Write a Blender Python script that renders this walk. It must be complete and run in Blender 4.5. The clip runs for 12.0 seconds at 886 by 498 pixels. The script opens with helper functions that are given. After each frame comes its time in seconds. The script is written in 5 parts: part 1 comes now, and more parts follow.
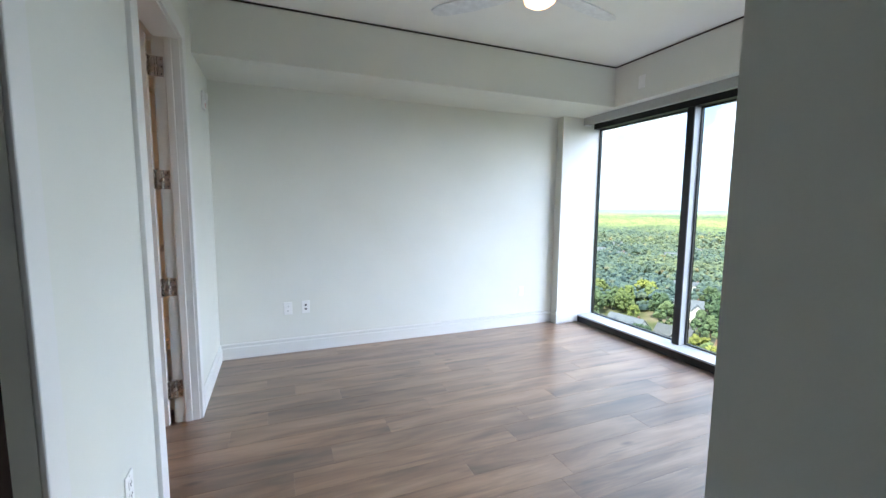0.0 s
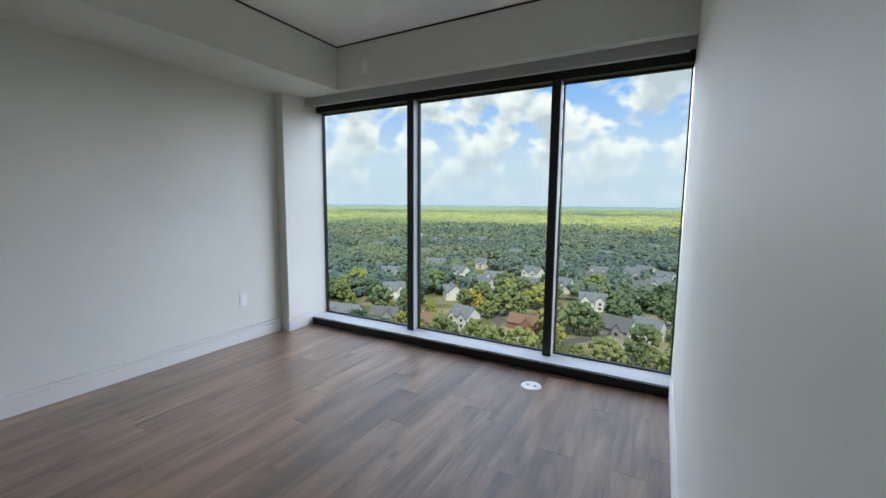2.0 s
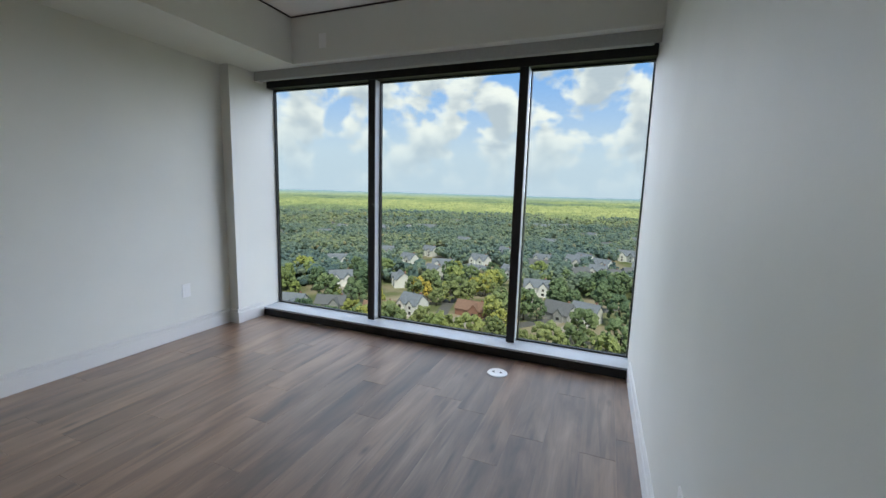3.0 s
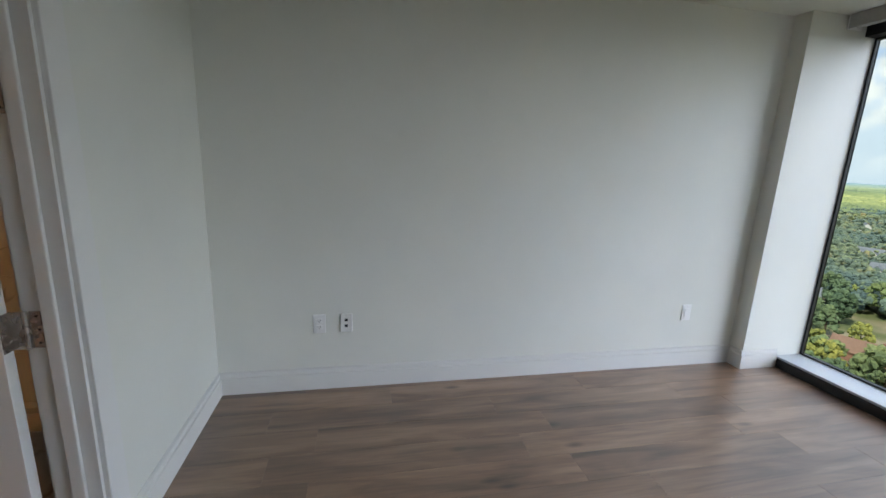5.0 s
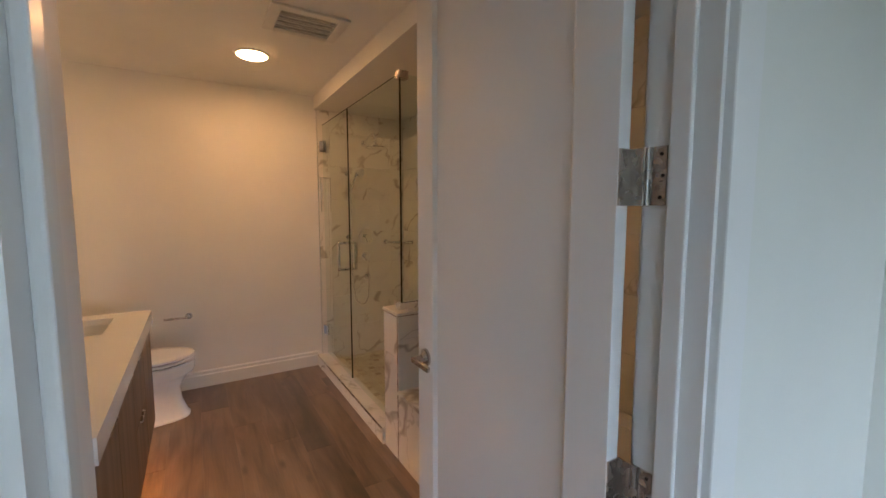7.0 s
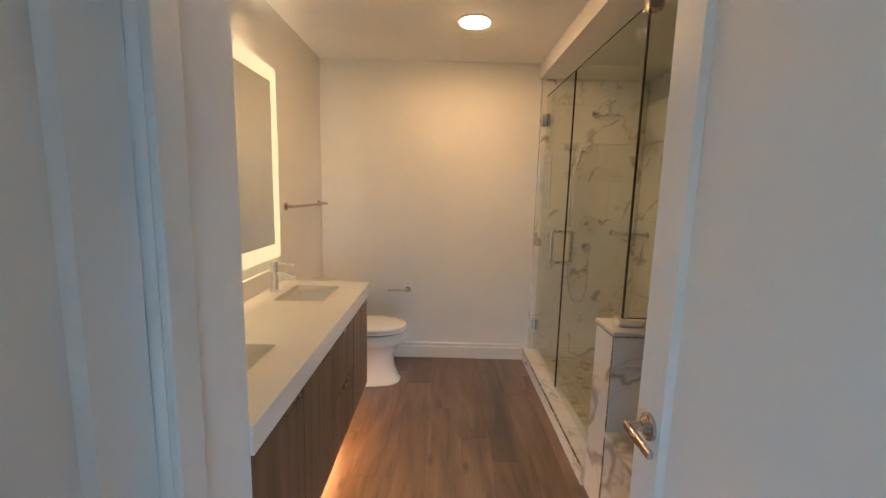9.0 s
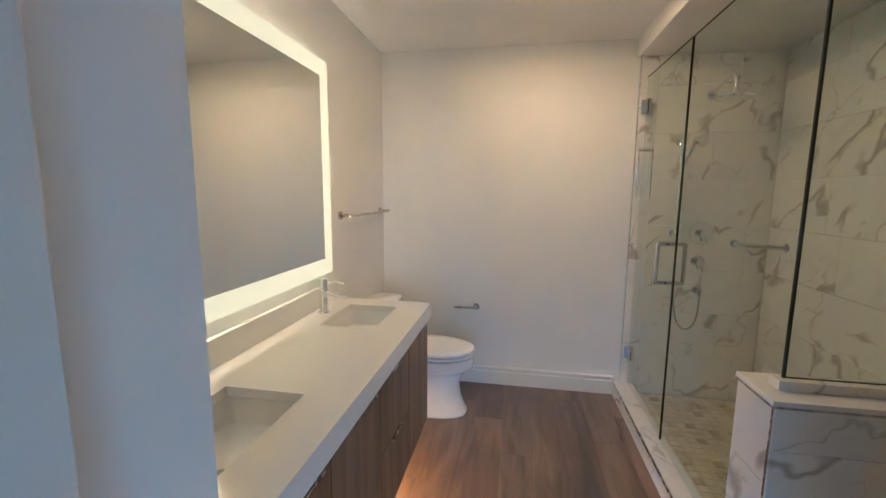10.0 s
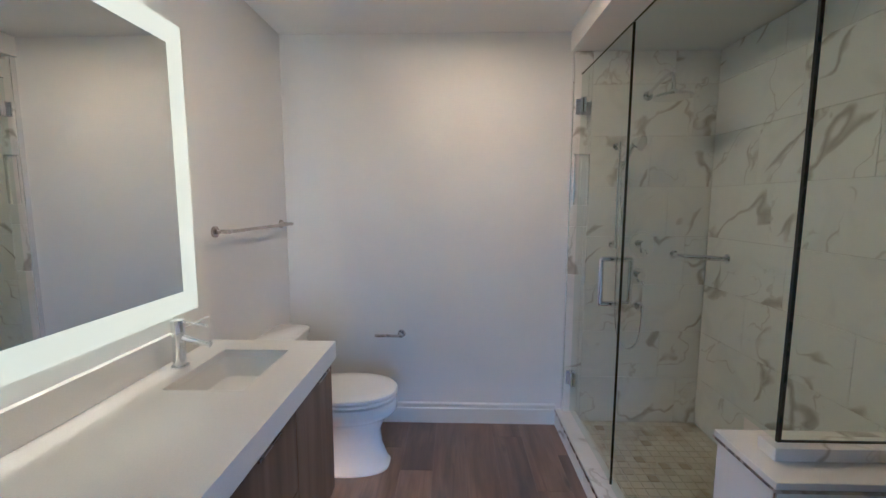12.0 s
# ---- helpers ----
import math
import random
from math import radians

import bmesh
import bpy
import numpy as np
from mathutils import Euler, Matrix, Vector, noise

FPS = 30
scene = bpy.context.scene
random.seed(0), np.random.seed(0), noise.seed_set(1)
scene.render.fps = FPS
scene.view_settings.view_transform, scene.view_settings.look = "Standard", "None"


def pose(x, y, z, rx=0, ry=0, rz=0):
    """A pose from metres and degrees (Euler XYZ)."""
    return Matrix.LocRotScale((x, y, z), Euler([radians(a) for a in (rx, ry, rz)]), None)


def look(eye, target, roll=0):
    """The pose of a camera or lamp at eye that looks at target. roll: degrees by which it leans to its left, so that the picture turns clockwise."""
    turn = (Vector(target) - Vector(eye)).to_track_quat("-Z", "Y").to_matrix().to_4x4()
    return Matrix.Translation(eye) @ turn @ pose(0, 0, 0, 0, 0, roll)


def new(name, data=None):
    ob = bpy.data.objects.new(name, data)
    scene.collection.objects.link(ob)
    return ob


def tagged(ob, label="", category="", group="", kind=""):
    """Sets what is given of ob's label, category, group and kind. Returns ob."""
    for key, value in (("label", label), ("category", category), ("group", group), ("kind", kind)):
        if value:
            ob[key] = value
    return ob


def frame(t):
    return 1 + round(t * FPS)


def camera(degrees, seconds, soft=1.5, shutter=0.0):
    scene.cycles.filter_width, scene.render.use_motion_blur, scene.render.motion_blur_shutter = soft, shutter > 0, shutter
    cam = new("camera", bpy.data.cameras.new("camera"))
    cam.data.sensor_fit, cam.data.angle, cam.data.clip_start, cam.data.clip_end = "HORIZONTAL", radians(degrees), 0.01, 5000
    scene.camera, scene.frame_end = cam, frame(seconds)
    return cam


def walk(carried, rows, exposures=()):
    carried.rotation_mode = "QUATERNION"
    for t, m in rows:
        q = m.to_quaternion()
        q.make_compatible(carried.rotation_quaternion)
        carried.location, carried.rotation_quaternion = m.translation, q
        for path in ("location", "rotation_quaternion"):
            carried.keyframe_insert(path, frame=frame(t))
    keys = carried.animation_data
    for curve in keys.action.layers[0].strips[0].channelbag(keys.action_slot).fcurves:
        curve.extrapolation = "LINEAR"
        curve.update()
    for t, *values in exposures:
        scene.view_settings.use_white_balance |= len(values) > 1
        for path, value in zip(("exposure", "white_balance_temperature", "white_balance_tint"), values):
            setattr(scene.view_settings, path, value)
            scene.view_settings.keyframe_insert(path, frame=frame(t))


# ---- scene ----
cam = camera(94.9, 12.0)
PATH = [
    (0, (0.028, 0.018, 1.356), (0.782, 1.858, 1.145), 0.5),
    (0.5, (0.098, 0.204, 1.379), (1.106, 1.92, 1.182), 0.3),
    (1, (0.157, 0.324, 1.38), (1.443, 1.842, 1.173), 0.0),
    (1.5, (0.205, 0.412, 1.361), (1.743, 1.672, 1.144), 0.2),
    (2, (0.239, 0.476, 1.315), (1.976, 1.441, 1.09), 0.5),
    (2.5, (0.248, 0.531, 1.299), (2.094, 1.256, 1.048), 1.0),
    (2.7, (0.238, 0.564, 1.292), (2.098, 1.249, 1.023), 1.4),
    (4.5, (0.425, 1.291, 1.396), (1.408, 2.975, 0.953), 3.2),
    (5, (0.338, 1.59, 1.363), (0.735, 3.506, 0.948), 2.4),
    (5.5, (0.269, 1.821, 1.356), (-0.055, 3.756, 0.965), 1.6),
    (6, (0.192, 2.012, 1.369), (-0.782, 3.727, 1.036), 0.8),
    (6.5, (0.03, 2.097, 1.384), (-1.401, 3.473, 1.14), 0.5),
    (7, (-0.11, 2.116, 1.427), (-1.81, 3.154, 1.245), 0.0),
    (7.5, (-0.166, 2.127, 1.427), (-2.02, 2.861, 1.265), 0.2),
    (7.7, (-0.188, 2.154, 1.418), (-2.085, 2.769, 1.254), 0.5),
    (9.3, (-0.624, 2.333, 1.44), (-2.601, 2.233, 1.15), 1.0),
    (9.5, (-0.717, 2.324, 1.445), (-2.689, 2.156, 1.159), 0.6),
    (10, (-0.9, 2.317, 1.442), (-2.851, 1.968, 1.171), 0.4),
    (10.5, (-1.094, 2.341, 1.448), (-3.016, 1.836, 1.216), 0.3),
    (11, (-1.207, 2.369, 1.461), (-3.099, 1.745, 1.28), 0.4),
    (11.5, (-1.258, 2.378, 1.456), (-3.188, 1.887, 1.269), 0.3),
    (12, (-1.332, 2.381, 1.441), (-3.319, 2.327, 1.216), 0.1),
]
walk(cam, [(t, look(eye, target, roll)) for t, eye, target, roll in PATH],
     [(0, 3.5, 6500, 10), (0.5, 3.2, 6500, 10), (1.0, 2.9, 6500, 11), (1.5, 2.6, 6650, 11), (2.0, 2.35, 6750, 11), (2.5, 2.25, 6800, 11), (4.5, 2.35, 6850, 11), (5.5, 2.78, 7150, 11),
      (6.0, 3.1, 6700, 9), (7.0, 3.15, 6150, 8), (7.7, 3.05, 6650, 6), (9.3, 3.6, 4850, -5), (10.5, 3.52, 4000, -7), (12.0, 3.4, 3700, -4)])
SKY_GLOW = 2.1

# ---------------- light ----------------
world = bpy.data.worlds.new("sky_world")
scene.world = world
world.use_nodes = True
wn = world.node_tree.nodes
sky = wn.new("ShaderNodeTexSky")
sky.sky_type = "NISHITA"
sky.sun_disc = False
sky.sun_elevation = radians(52)
sky.sun_rotation = radians(240)
sky.air_density, sky.dust_density = 1.0, 2.0
wn["Background"].inputs["Strength"].default_value = 0.15
world.node_tree.links.new(sky.outputs[0], wn["Background"].inputs["Color"])

sun_data = bpy.data.lights.new("sun", "SUN")
sun_data.energy, sun_data.angle, sun_data.color = 5.0, radians(0.6), (1.0, 0.95, 0.86)
sun = new("sun", sun_data)
sun.matrix_world = look((-60, -35, 90), (0, 0, 0))


# ---------------- helpers for building ----------------
def part(name, bm, material, parent=None, label="", smooth=False):
    me = bpy.data.meshes.new(name)
    bmesh.ops.recalc_face_normals(bm, faces=bm.faces[:])
    bm.to_mesh(me)
    bm.free()
    if material:
        me.materials.append(material)
    if smooth:
        for p in me.polygons:
            p.use_smooth = True
        me.set_sharp_from_angle(angle=radians(38))
    ob = new(name, me)
    if parent:
        ob.parent = parent
    if label:
        tagged(ob, label)
    return ob


def thing(name, m, label, category, group="", kind=""):
    ob = new(name)
    ob.empty_display_size = 0.1
    ob.matrix_world = m
    return tagged(ob, label, category, group, kind)


def box(bm, x0, x1, y0, y1, z0, z1, bevel=0.0):
    m = Matrix.LocRotScale(((x0 + x1) / 2, (y0 + y1) / 2, (z0 + z1) / 2), None, (abs(x1 - x0), abs(y1 - y0), abs(z1 - z0)))
    got = bmesh.ops.create_cube(bm, size=1, matrix=m)
    if bevel:
        edges = list({e for v in got["verts"] for e in v.link_edges})
        bmesh.ops.bevel(bm, geom=edges, offset=bevel, segments=2, affect="EDGES", profile=0.5)
    return bm


def boxes(*rows, bevel=0.0):
    bm = bmesh.new()
    for r in rows:
        box(bm, *r, bevel=bevel)
    return bm


def rod(bm, a, b, r, r2=None, n=20):
    a, b = Vector(a), Vector(b)
    q = (b - a).to_track_quat("Z", "Y").to_matrix().to_4x4()
    m = Matrix.Translation((a + b) / 2) @ q
    bmesh.ops.create_cone(bm, cap_ends=True, segments=n, radius1=r, radius2=r if r2 is None else r2, depth=(b - a).length, matrix=m)
    return bm


def rods(*rows, n=20):
    bm = bmesh.new()
    for r in rows:
        rod(bm, *r, n=n)
    return bm


def tube(name, points, r, material, parent, label=""):
    cu = bpy.data.curves.new(name, "CURVE")
    cu.dimensions, cu.bevel_depth, cu.bevel_resolution, cu.use_fill_caps = "3D", r, 4, True
    sp = cu.splines.new("NURBS")
    sp.points.add(len(points) - 1)
    for p, c in zip(sp.points, points):
        p.co = (*c, 1)
    sp.use_endpoint_u, sp.order_u = True, 3
    ob = new(name, cu)
    me = bpy.data.meshes.new_from_object(ob)
    bpy.data.objects.remove(ob)
    me.materials.append(material)
    for p in me.polygons:
        p.use_smooth = True
    ob = new(name, me)
    ob.parent = parent
    return tagged(ob, label)


def prism(pts, lo, hi, axis):
    """A flat outline pushed along an axis from lo to hi."""
    bm = bmesh.new()

    def at(u, v, w):
        return {"x": (w, u, v), "y": (u, w, v), "z": (u, v, w)}[axis]
    a = [bm.verts.new(at(u, v, lo)) for u, v in pts]
    b = [bm.verts.new(at(u, v, hi)) for u, v in pts]
    bm.faces.new(a)
    bm.faces.new(b[::-1])
    for i in range(len(pts)):
        j = (i + 1) % len(pts)
        bm.faces.new((a[i], b[i], b[j], a[j]))
    return bm


def rings(bm, levels, n=32):
    """A body from stacked outlines: (z, cx, cy, rx, ry, power)."""
    prev = first = None
    for z, cx, cy, rx, ry, pw in levels:
        ring = []
        for i in range(n):
            a = 2 * math.pi * i / n
            c, s = math.cos(a), math.sin(a)
            ring.append(bm.verts.new((cx + rx * math.copysign(abs(c) ** pw, c), cy + ry * math.copysign(abs(s) ** pw, s), z)))
        if prev:
            for i in range(n):
                j = (i + 1) % n
                bm.faces.new((prev[i], prev[j], ring[j], ring[i]))
        else:
            first = ring
        prev = ring
    bm.faces.new(first[::-1])
    bm.faces.new(prev)
    return bm


# ---------------- materials ----------------
def mat(name, rough=0.5, metal=0.0):
    m = bpy.data.materials.new(name)
    m.use_nodes = True
    nt = m.node_tree
    b = nt.nodes["Principled BSDF"]
    b.inputs["Roughness"].default_value = rough
    b.inputs["Metallic"].default_value = metal
    return m, nt, b


def node(nt, kind, **values):
    n = nt.nodes.new(kind)
    for k, v in values.items():
        n.inputs[k].default_value = v
    return n


def ramp(nt, fac, stops):
    r = nt.nodes.new("ShaderNodeValToRGB")
    el = r.color_ramp.elements
    while len(el) < len(stops):
        el.new(0.5)
    for e, (p, c) in zip(el, stops):
        e.position, e.color = p, (*c, 1)
    nt.links.new(fac, r.inputs["Fac"])
    return r.outputs["Color"]


def coords(nt, scale=(1, 1, 1), kind="Object", randomise=0.0):
    tc = nt.nodes.new("ShaderNodeTexCoord")
    mp = nt.nodes.new("ShaderNodeMapping")
    mp.inputs["Scale"].default_value = scale
    nt.links.new(tc.outputs[kind], mp.inputs["Vector"])
    if randomise:
        oi = nt.nodes.new("ShaderNodeObjectInfo")
        mu = nt.nodes.new("ShaderNodeMath")
        mu.operation = "MULTIPLY"
        mu.inputs[1].default_value = randomise
        nt.links.new(oi.outputs["Random"], mu.inputs[0])
        nt.links.new(mu.outputs[0], mp.inputs["Location"])
    return mp.outputs["Vector"]


def mix(nt, fac, a, b, mode="MIX"):
    n = nt.nodes.new("ShaderNodeMix")
    n.data_type, n.blend_type = "RGBA", mode
    for key, v in ((0, fac), (6, a), (7, b)):
        if isinstance(v, (int, float)):
            n.inputs[key].default_value = v
        elif isinstance(v, tuple):
            n.inputs[key].default_value = (*v, 1)
        else:
            nt.links.new(v, n.inputs[key])
    return n.outputs[2]


def bump(nt, b, height, strength, distance=0.002):
    n = nt.nodes.new("ShaderNodeBump")
    n.inputs["Strength"].default_value = strength
    n.inputs["Distance"].default_value = distance
    nt.links.new(height, n.inputs["Height"])
    nt.links.new(n.outputs[0], b.inputs["Normal"])


def paint(name, colour, rough=0.6, grain=0.15, vary=0.04):
    """Rolled wall paint: fine stipple and faint broad variation."""
    m, nt, b = mat(name, rough)
    v = coords(nt)
    big = node(nt, "ShaderNodeTexNoise", Scale=1.3, Detail=4.0)
    nt.links.new(v, big.inputs["Vector"])
    lo = tuple(c * (1 - vary) for c in colour)
    hi = tuple(min(1, c * (1 + vary)) for c in colour)
    nt.links.new(ramp(nt, big.outputs["Fac"], [(0.3, lo), (0.7, hi)]), b.inputs["Base Color"])
    fine = node(nt, "ShaderNodeTexNoise", Scale=260.0, Detail=2.0)
    nt.links.new(v, fine.inputs["Vector"])
    bump(nt, b, fine.outputs["Fac"], grain, 0.001)
    return m


def plain(name, colour, rough=0.4, metal=0.0, wear=0.08, scale=30.0):
    m, nt, b = mat(name, rough, metal)
    n = node(nt, "ShaderNodeTexNoise", Scale=scale, Detail=4.0)
    nt.links.new(coords(nt), n.inputs["Vector"])
    lo, hi = tuple(c * (1 - wear) for c in colour), tuple(min(1, c * (1 + wear)) for c in colour)
    nt.links.new(ramp(nt, n.outputs["Fac"], [(0.3, lo), (0.7, hi)]), b.inputs["Base Color"])
    rr = nt.nodes.new("ShaderNodeMapRange")
    rr.inputs["To Min"].default_value, rr.inputs["To Max"].default_value = rough * 0.85, min(1, rough * 1.15)
    nt.links.new(n.outputs["Fac"], rr.inputs["Value"])
    nt.links.new(rr.outputs[0], b.inputs["Roughness"])
    return m


def glow(name, colour, strength):
    m, nt, b = mat(name, 0.5)
    b.inputs["Base Color"].default_value = (0.8, 0.8, 0.8, 1)
    b.inputs["Emission Color"].default_value = (*colour, 1)
    b.inputs["Emission Strength"].default_value = strength
    return m


def wood_floor():
    m, nt, b = mat("oak_plank", 0.42)
    b.inputs["Specular IOR Level"].default_value = 0.8
    b.inputs["Coat Weight"].default_value = 0.75
    b.inputs["Coat Roughness"].default_value = 0.36
    b.inputs["Coat IOR"].default_value = 1.6
    v = coords(nt, (1.0, 5.5, 5.5), "Object", 37.0)
    warp = node(nt, "ShaderNodeTexNoise", Scale=1.6, Detail=5.0, Distortion=0.6)
    nt.links.new(v, warp.inputs["Vector"])
    base = ramp(nt, warp.outputs["Fac"], [(0.25, (0.038, 0.018, 0.009)), (0.37, (0.108, 0.057, 0.031)), (0.54, (0.196, 0.115, 0.067)), (0.75, (0.295, 0.190, 0.122))])
    v2 = coords(nt, (3, 75, 75), "Object", 91.0)
    grain = node(nt, "ShaderNodeTexNoise", Scale=1.5, Detail=6.0)
    nt.links.new(v2, grain.inputs["Vector"])
    g = ramp(nt, grain.outputs["Fac"], [(0.3, (0.78, 0.76, 0.74)), (0.65, (1.05, 1.05, 1.04))])
    col = mix(nt, 0.85, base, g, "MULTIPLY")
    v4 = coords(nt, (0.9, 11, 11), "Object", 71.0)
    streak = node(nt, "ShaderNodeTexNoise", Scale=1.7, Detail=5.0, Distortion=0.9)
    nt.links.new(v4, streak.inputs["Vector"])
    col = mix(nt, 0.8, col, ramp(nt, streak.outputs["Fac"], [(0.30, (0.50, 0.45, 0.42)), (0.44, (1, 1, 1)), (0.70, (1.18, 1.18, 1.17))]), "MULTIPLY")
    v3 = coords(nt, (2.6, 7.5, 7.5), "Object", 53.0)
    knot = node(nt, "ShaderNodeTexVoronoi", Scale=0.9)
    nt.links.new(v3, knot.inputs["Vector"])
    k = ramp(nt, knot.outputs["Distance"], [(0.03, (0.22, 0.16, 0.12)), (0.15, (1, 1, 1))])
    col = mix(nt, 0.9, col, k, "MULTIPLY")
    oi = nt.nodes.new("ShaderNodeObjectInfo")
    tone = ramp(nt, oi.outputs["Random"], [(0.0, (0.64, 0.62, 0.62)), (0.25, (0.90, 0.89, 0.89)), (0.7, (1.03, 1.02, 1.02)), (1.0, (1.22, 1.20, 1.18))])
    col = mix(nt, 1.0, col, tone, "MULTIPLY")
    nt.links.new(col, b.inputs["Base Color"])
    rr = nt.nodes.new("ShaderNodeMapRange")
    rr.inputs["To Min"].default_value, rr.inputs["To Max"].default_value = 0.26, 0.44
    nt.links.new(grain.outputs["Fac"], rr.inputs["Value"])
    nt.links.new(rr.outputs[0], b.inputs["Roughness"])
    bump(nt, b, grain.outputs["Fac"], 0.25, 0.001)
    return m


def walnut():
    m, nt, b = mat("brown_woodgrain", 0.45)
    v = coords(nt, (11, 11, 0.8), "Object", 20.0)
    n = node(nt, "ShaderNodeTexNoise", Scale=1.4, Detail=7.0, Distortion=0.5)
    nt.links.new(v, n.inputs["Vector"])
    c = ramp(nt, n.outputs["Fac"], [(0.25, (0.095, 0.056, 0.035)), (0.5, (0.175, 0.110, 0.070)), (0.75, (0.250, 0.168, 0.112))])
    nt.links.new(c, b.inputs["Base Color"])
    bump(nt, b, n.outputs["Fac"], 0.2, 0.001)
    return m


def marble(name="veined_marble", tint=(0.80, 0.79, 0.765), rough=0.16):
    """White stone with broad soft grey strokes on a slant and fine branching lines."""
    m, nt, b = mat(name, rough)
    v = coords(nt, (1, 1, 1), "Object", 61.0)
    warp = node(nt, "ShaderNodeTexNoise", Scale=3.0, Detail=4.0)
    nt.links.new(v, warp.inputs["Vector"])

    def bent(amount):
        add = nt.nodes.new("ShaderNodeMixRGB")
        add.blend_type, add.inputs[0].default_value = "ADD", amount
        nt.links.new(v, add.inputs[1])
        nt.links.new(warp.outputs["Color"], add.inputs[2])
        return add.outputs[0]

    def slant(vec, turn, stretch):
        rot = nt.nodes.new("ShaderNodeMapping")
        rot.inputs["Rotation"].default_value = turn
        nt.links.new(vec, rot.inputs["Vector"])
        mp = nt.nodes.new("ShaderNodeMapping")
        mp.inputs["Scale"].default_value = stretch
        nt.links.new(rot.outputs[0], mp.inputs["Vector"])
        return mp.outputs[0]

    def ridge(vec, scale, detail, spread, patch, lo, hi, stops):
        """Lines along which a noise crosses its middle, thinning out to nothing away from their patches."""
        n = node(nt, "ShaderNodeTexNoise", Scale=scale, Detail=detail, Roughness=0.5)
        nt.links.new(vec, n.inputs["Vector"])
        sub = nt.nodes.new("ShaderNodeMath")
        sub.operation, sub.inputs[1].default_value = "SUBTRACT", 0.5
        nt.links.new(n.outputs["Fac"], sub.inputs[0])
        ab = nt.nodes.new("ShaderNodeMath")
        ab.operation = "ABSOLUTE"
        nt.links.new(sub.outputs[0], ab.inputs[0])
        p = node(nt, "ShaderNodeTexNoise", Scale=patch, Detail=2.0)
        nt.links.new(v, p.inputs["Vector"])
        mr = nt.nodes.new("ShaderNodeMapRange")
        for key, val in (("From Min", lo), ("From Max", hi), ("To Min", spread), ("To Max", 0.0)):
            mr.inputs[key].default_value = val
        nt.links.new(p.outputs["Fac"], mr.inputs["Value"])
        both = nt.nodes.new("ShaderNodeMath")
        nt.links.new(ab.outputs[0], both.inputs[0])
        nt.links.new(mr.outputs[0], both.inputs[1])
        return ramp(nt, both.outputs[0], stops)
    k1 = (1, 1, 1)
    tilt = (radians(38), radians(-38), 0)
    broad = ridge(slant(bent(0.16), tilt, (1.7, 1.7, 0.6)), 1.35, 3.0, 0.045, 2.0, 0.40, 0.56, [(0.0, (0.12,) * 3), (0.011, (0.40,) * 3), (0.024, k1)])
    fine = ridge(slant(bent(0.24), tilt, (1.5, 1.5, 0.8)), 1.9, 4.0, 0.020, 1.5, 0.42, 0.56, [(0.0, (0.0,) * 3), (0.005, (0.4,) * 3), (0.011, k1)])
    soft = node(nt, "ShaderNodeTexNoise", Scale=3.5, Detail=6.0, Distortion=1.2)
    nt.links.new(v, soft.inputs["Vector"])
    body = ramp(nt, soft.outputs["Fac"], [(0.34, tuple(c * 0.93 for c in tint)), (0.5, tint)])
    dark = mix(nt, soft.outputs["Fac"], (0.30, 0.27, 0.24), (0.46, 0.43, 0.39))
    col = mix(nt, broad, dark, body)
    col = mix(nt, fine, mix(nt, 0.5, dark, body), col)
    nt.links.new(col, b.inputs["Base Color"])
    return m


def mosaic():
    m, nt, b = mat("stone_mosaic", 0.45)
    geo = nt.nodes.new("ShaderNodeNewGeometry")
    n = node(nt, "ShaderNodeTexNoise", Scale=9.0, Detail=5.0)
    nt.links.new(coords(nt), n.inputs["Vector"])
    c = ramp(nt, n.outputs["Fac"], [(0.28, (0.40, 0.34, 0.26)), (0.42, (0.62, 0.58, 0.49)), (0.7, (0.70, 0.67, 0.59))])
    t = ramp(nt, geo.outputs["Random Per Island"], [(0.0, (0.62, 0.56, 0.48)), (0.07, (0.80, 0.76, 0.70)), (0.14, (0.98, 0.98, 0.97)), (1.0, (1.06, 1.06, 1.04))])
    nt.links.new(mix(nt, 1.0, c, t, "MULTIPLY"), b.inputs["Base Color"])
    return m


def glass(name, colour, rough=0.0):
    m, nt, b = mat(name, rough)
    b.inputs["Base Color"].default_value = (*colour, 1)
    b.inputs["Transmission Weight"].default_value = 1.0
    b.inputs["IOR"].default_value = 1.45
    return m


def pane_glass(name, colour, gloss):
    """A thin flat pane: straight through in its given tint, with a weak mirror image."""
    m = bpy.data.materials.new(name)
    m.use_nodes = True
    nt = m.node_tree
    out = nt.nodes["Material Output"]
    nt.nodes.remove(nt.nodes["Principled BSDF"])
    tr = node(nt, "ShaderNodeBsdfTransparent", Color=(*colour, 1))
    gl = node(nt, "ShaderNodeBsdfGlossy", Roughness=0.0)
    fr = node(nt, "ShaderNodeFresnel", IOR=gloss)
    mx = nt.nodes.new("ShaderNodeMixShader")
    nt.links.new(fr.outputs[0], mx.inputs[0])
    nt.links.new(tr.outputs[0], mx.inputs[1])
    nt.links.new(gl.outputs[0], mx.inputs[2])
    nt.links.new(mx.outputs[0], out.inputs["Surface"])
    return m


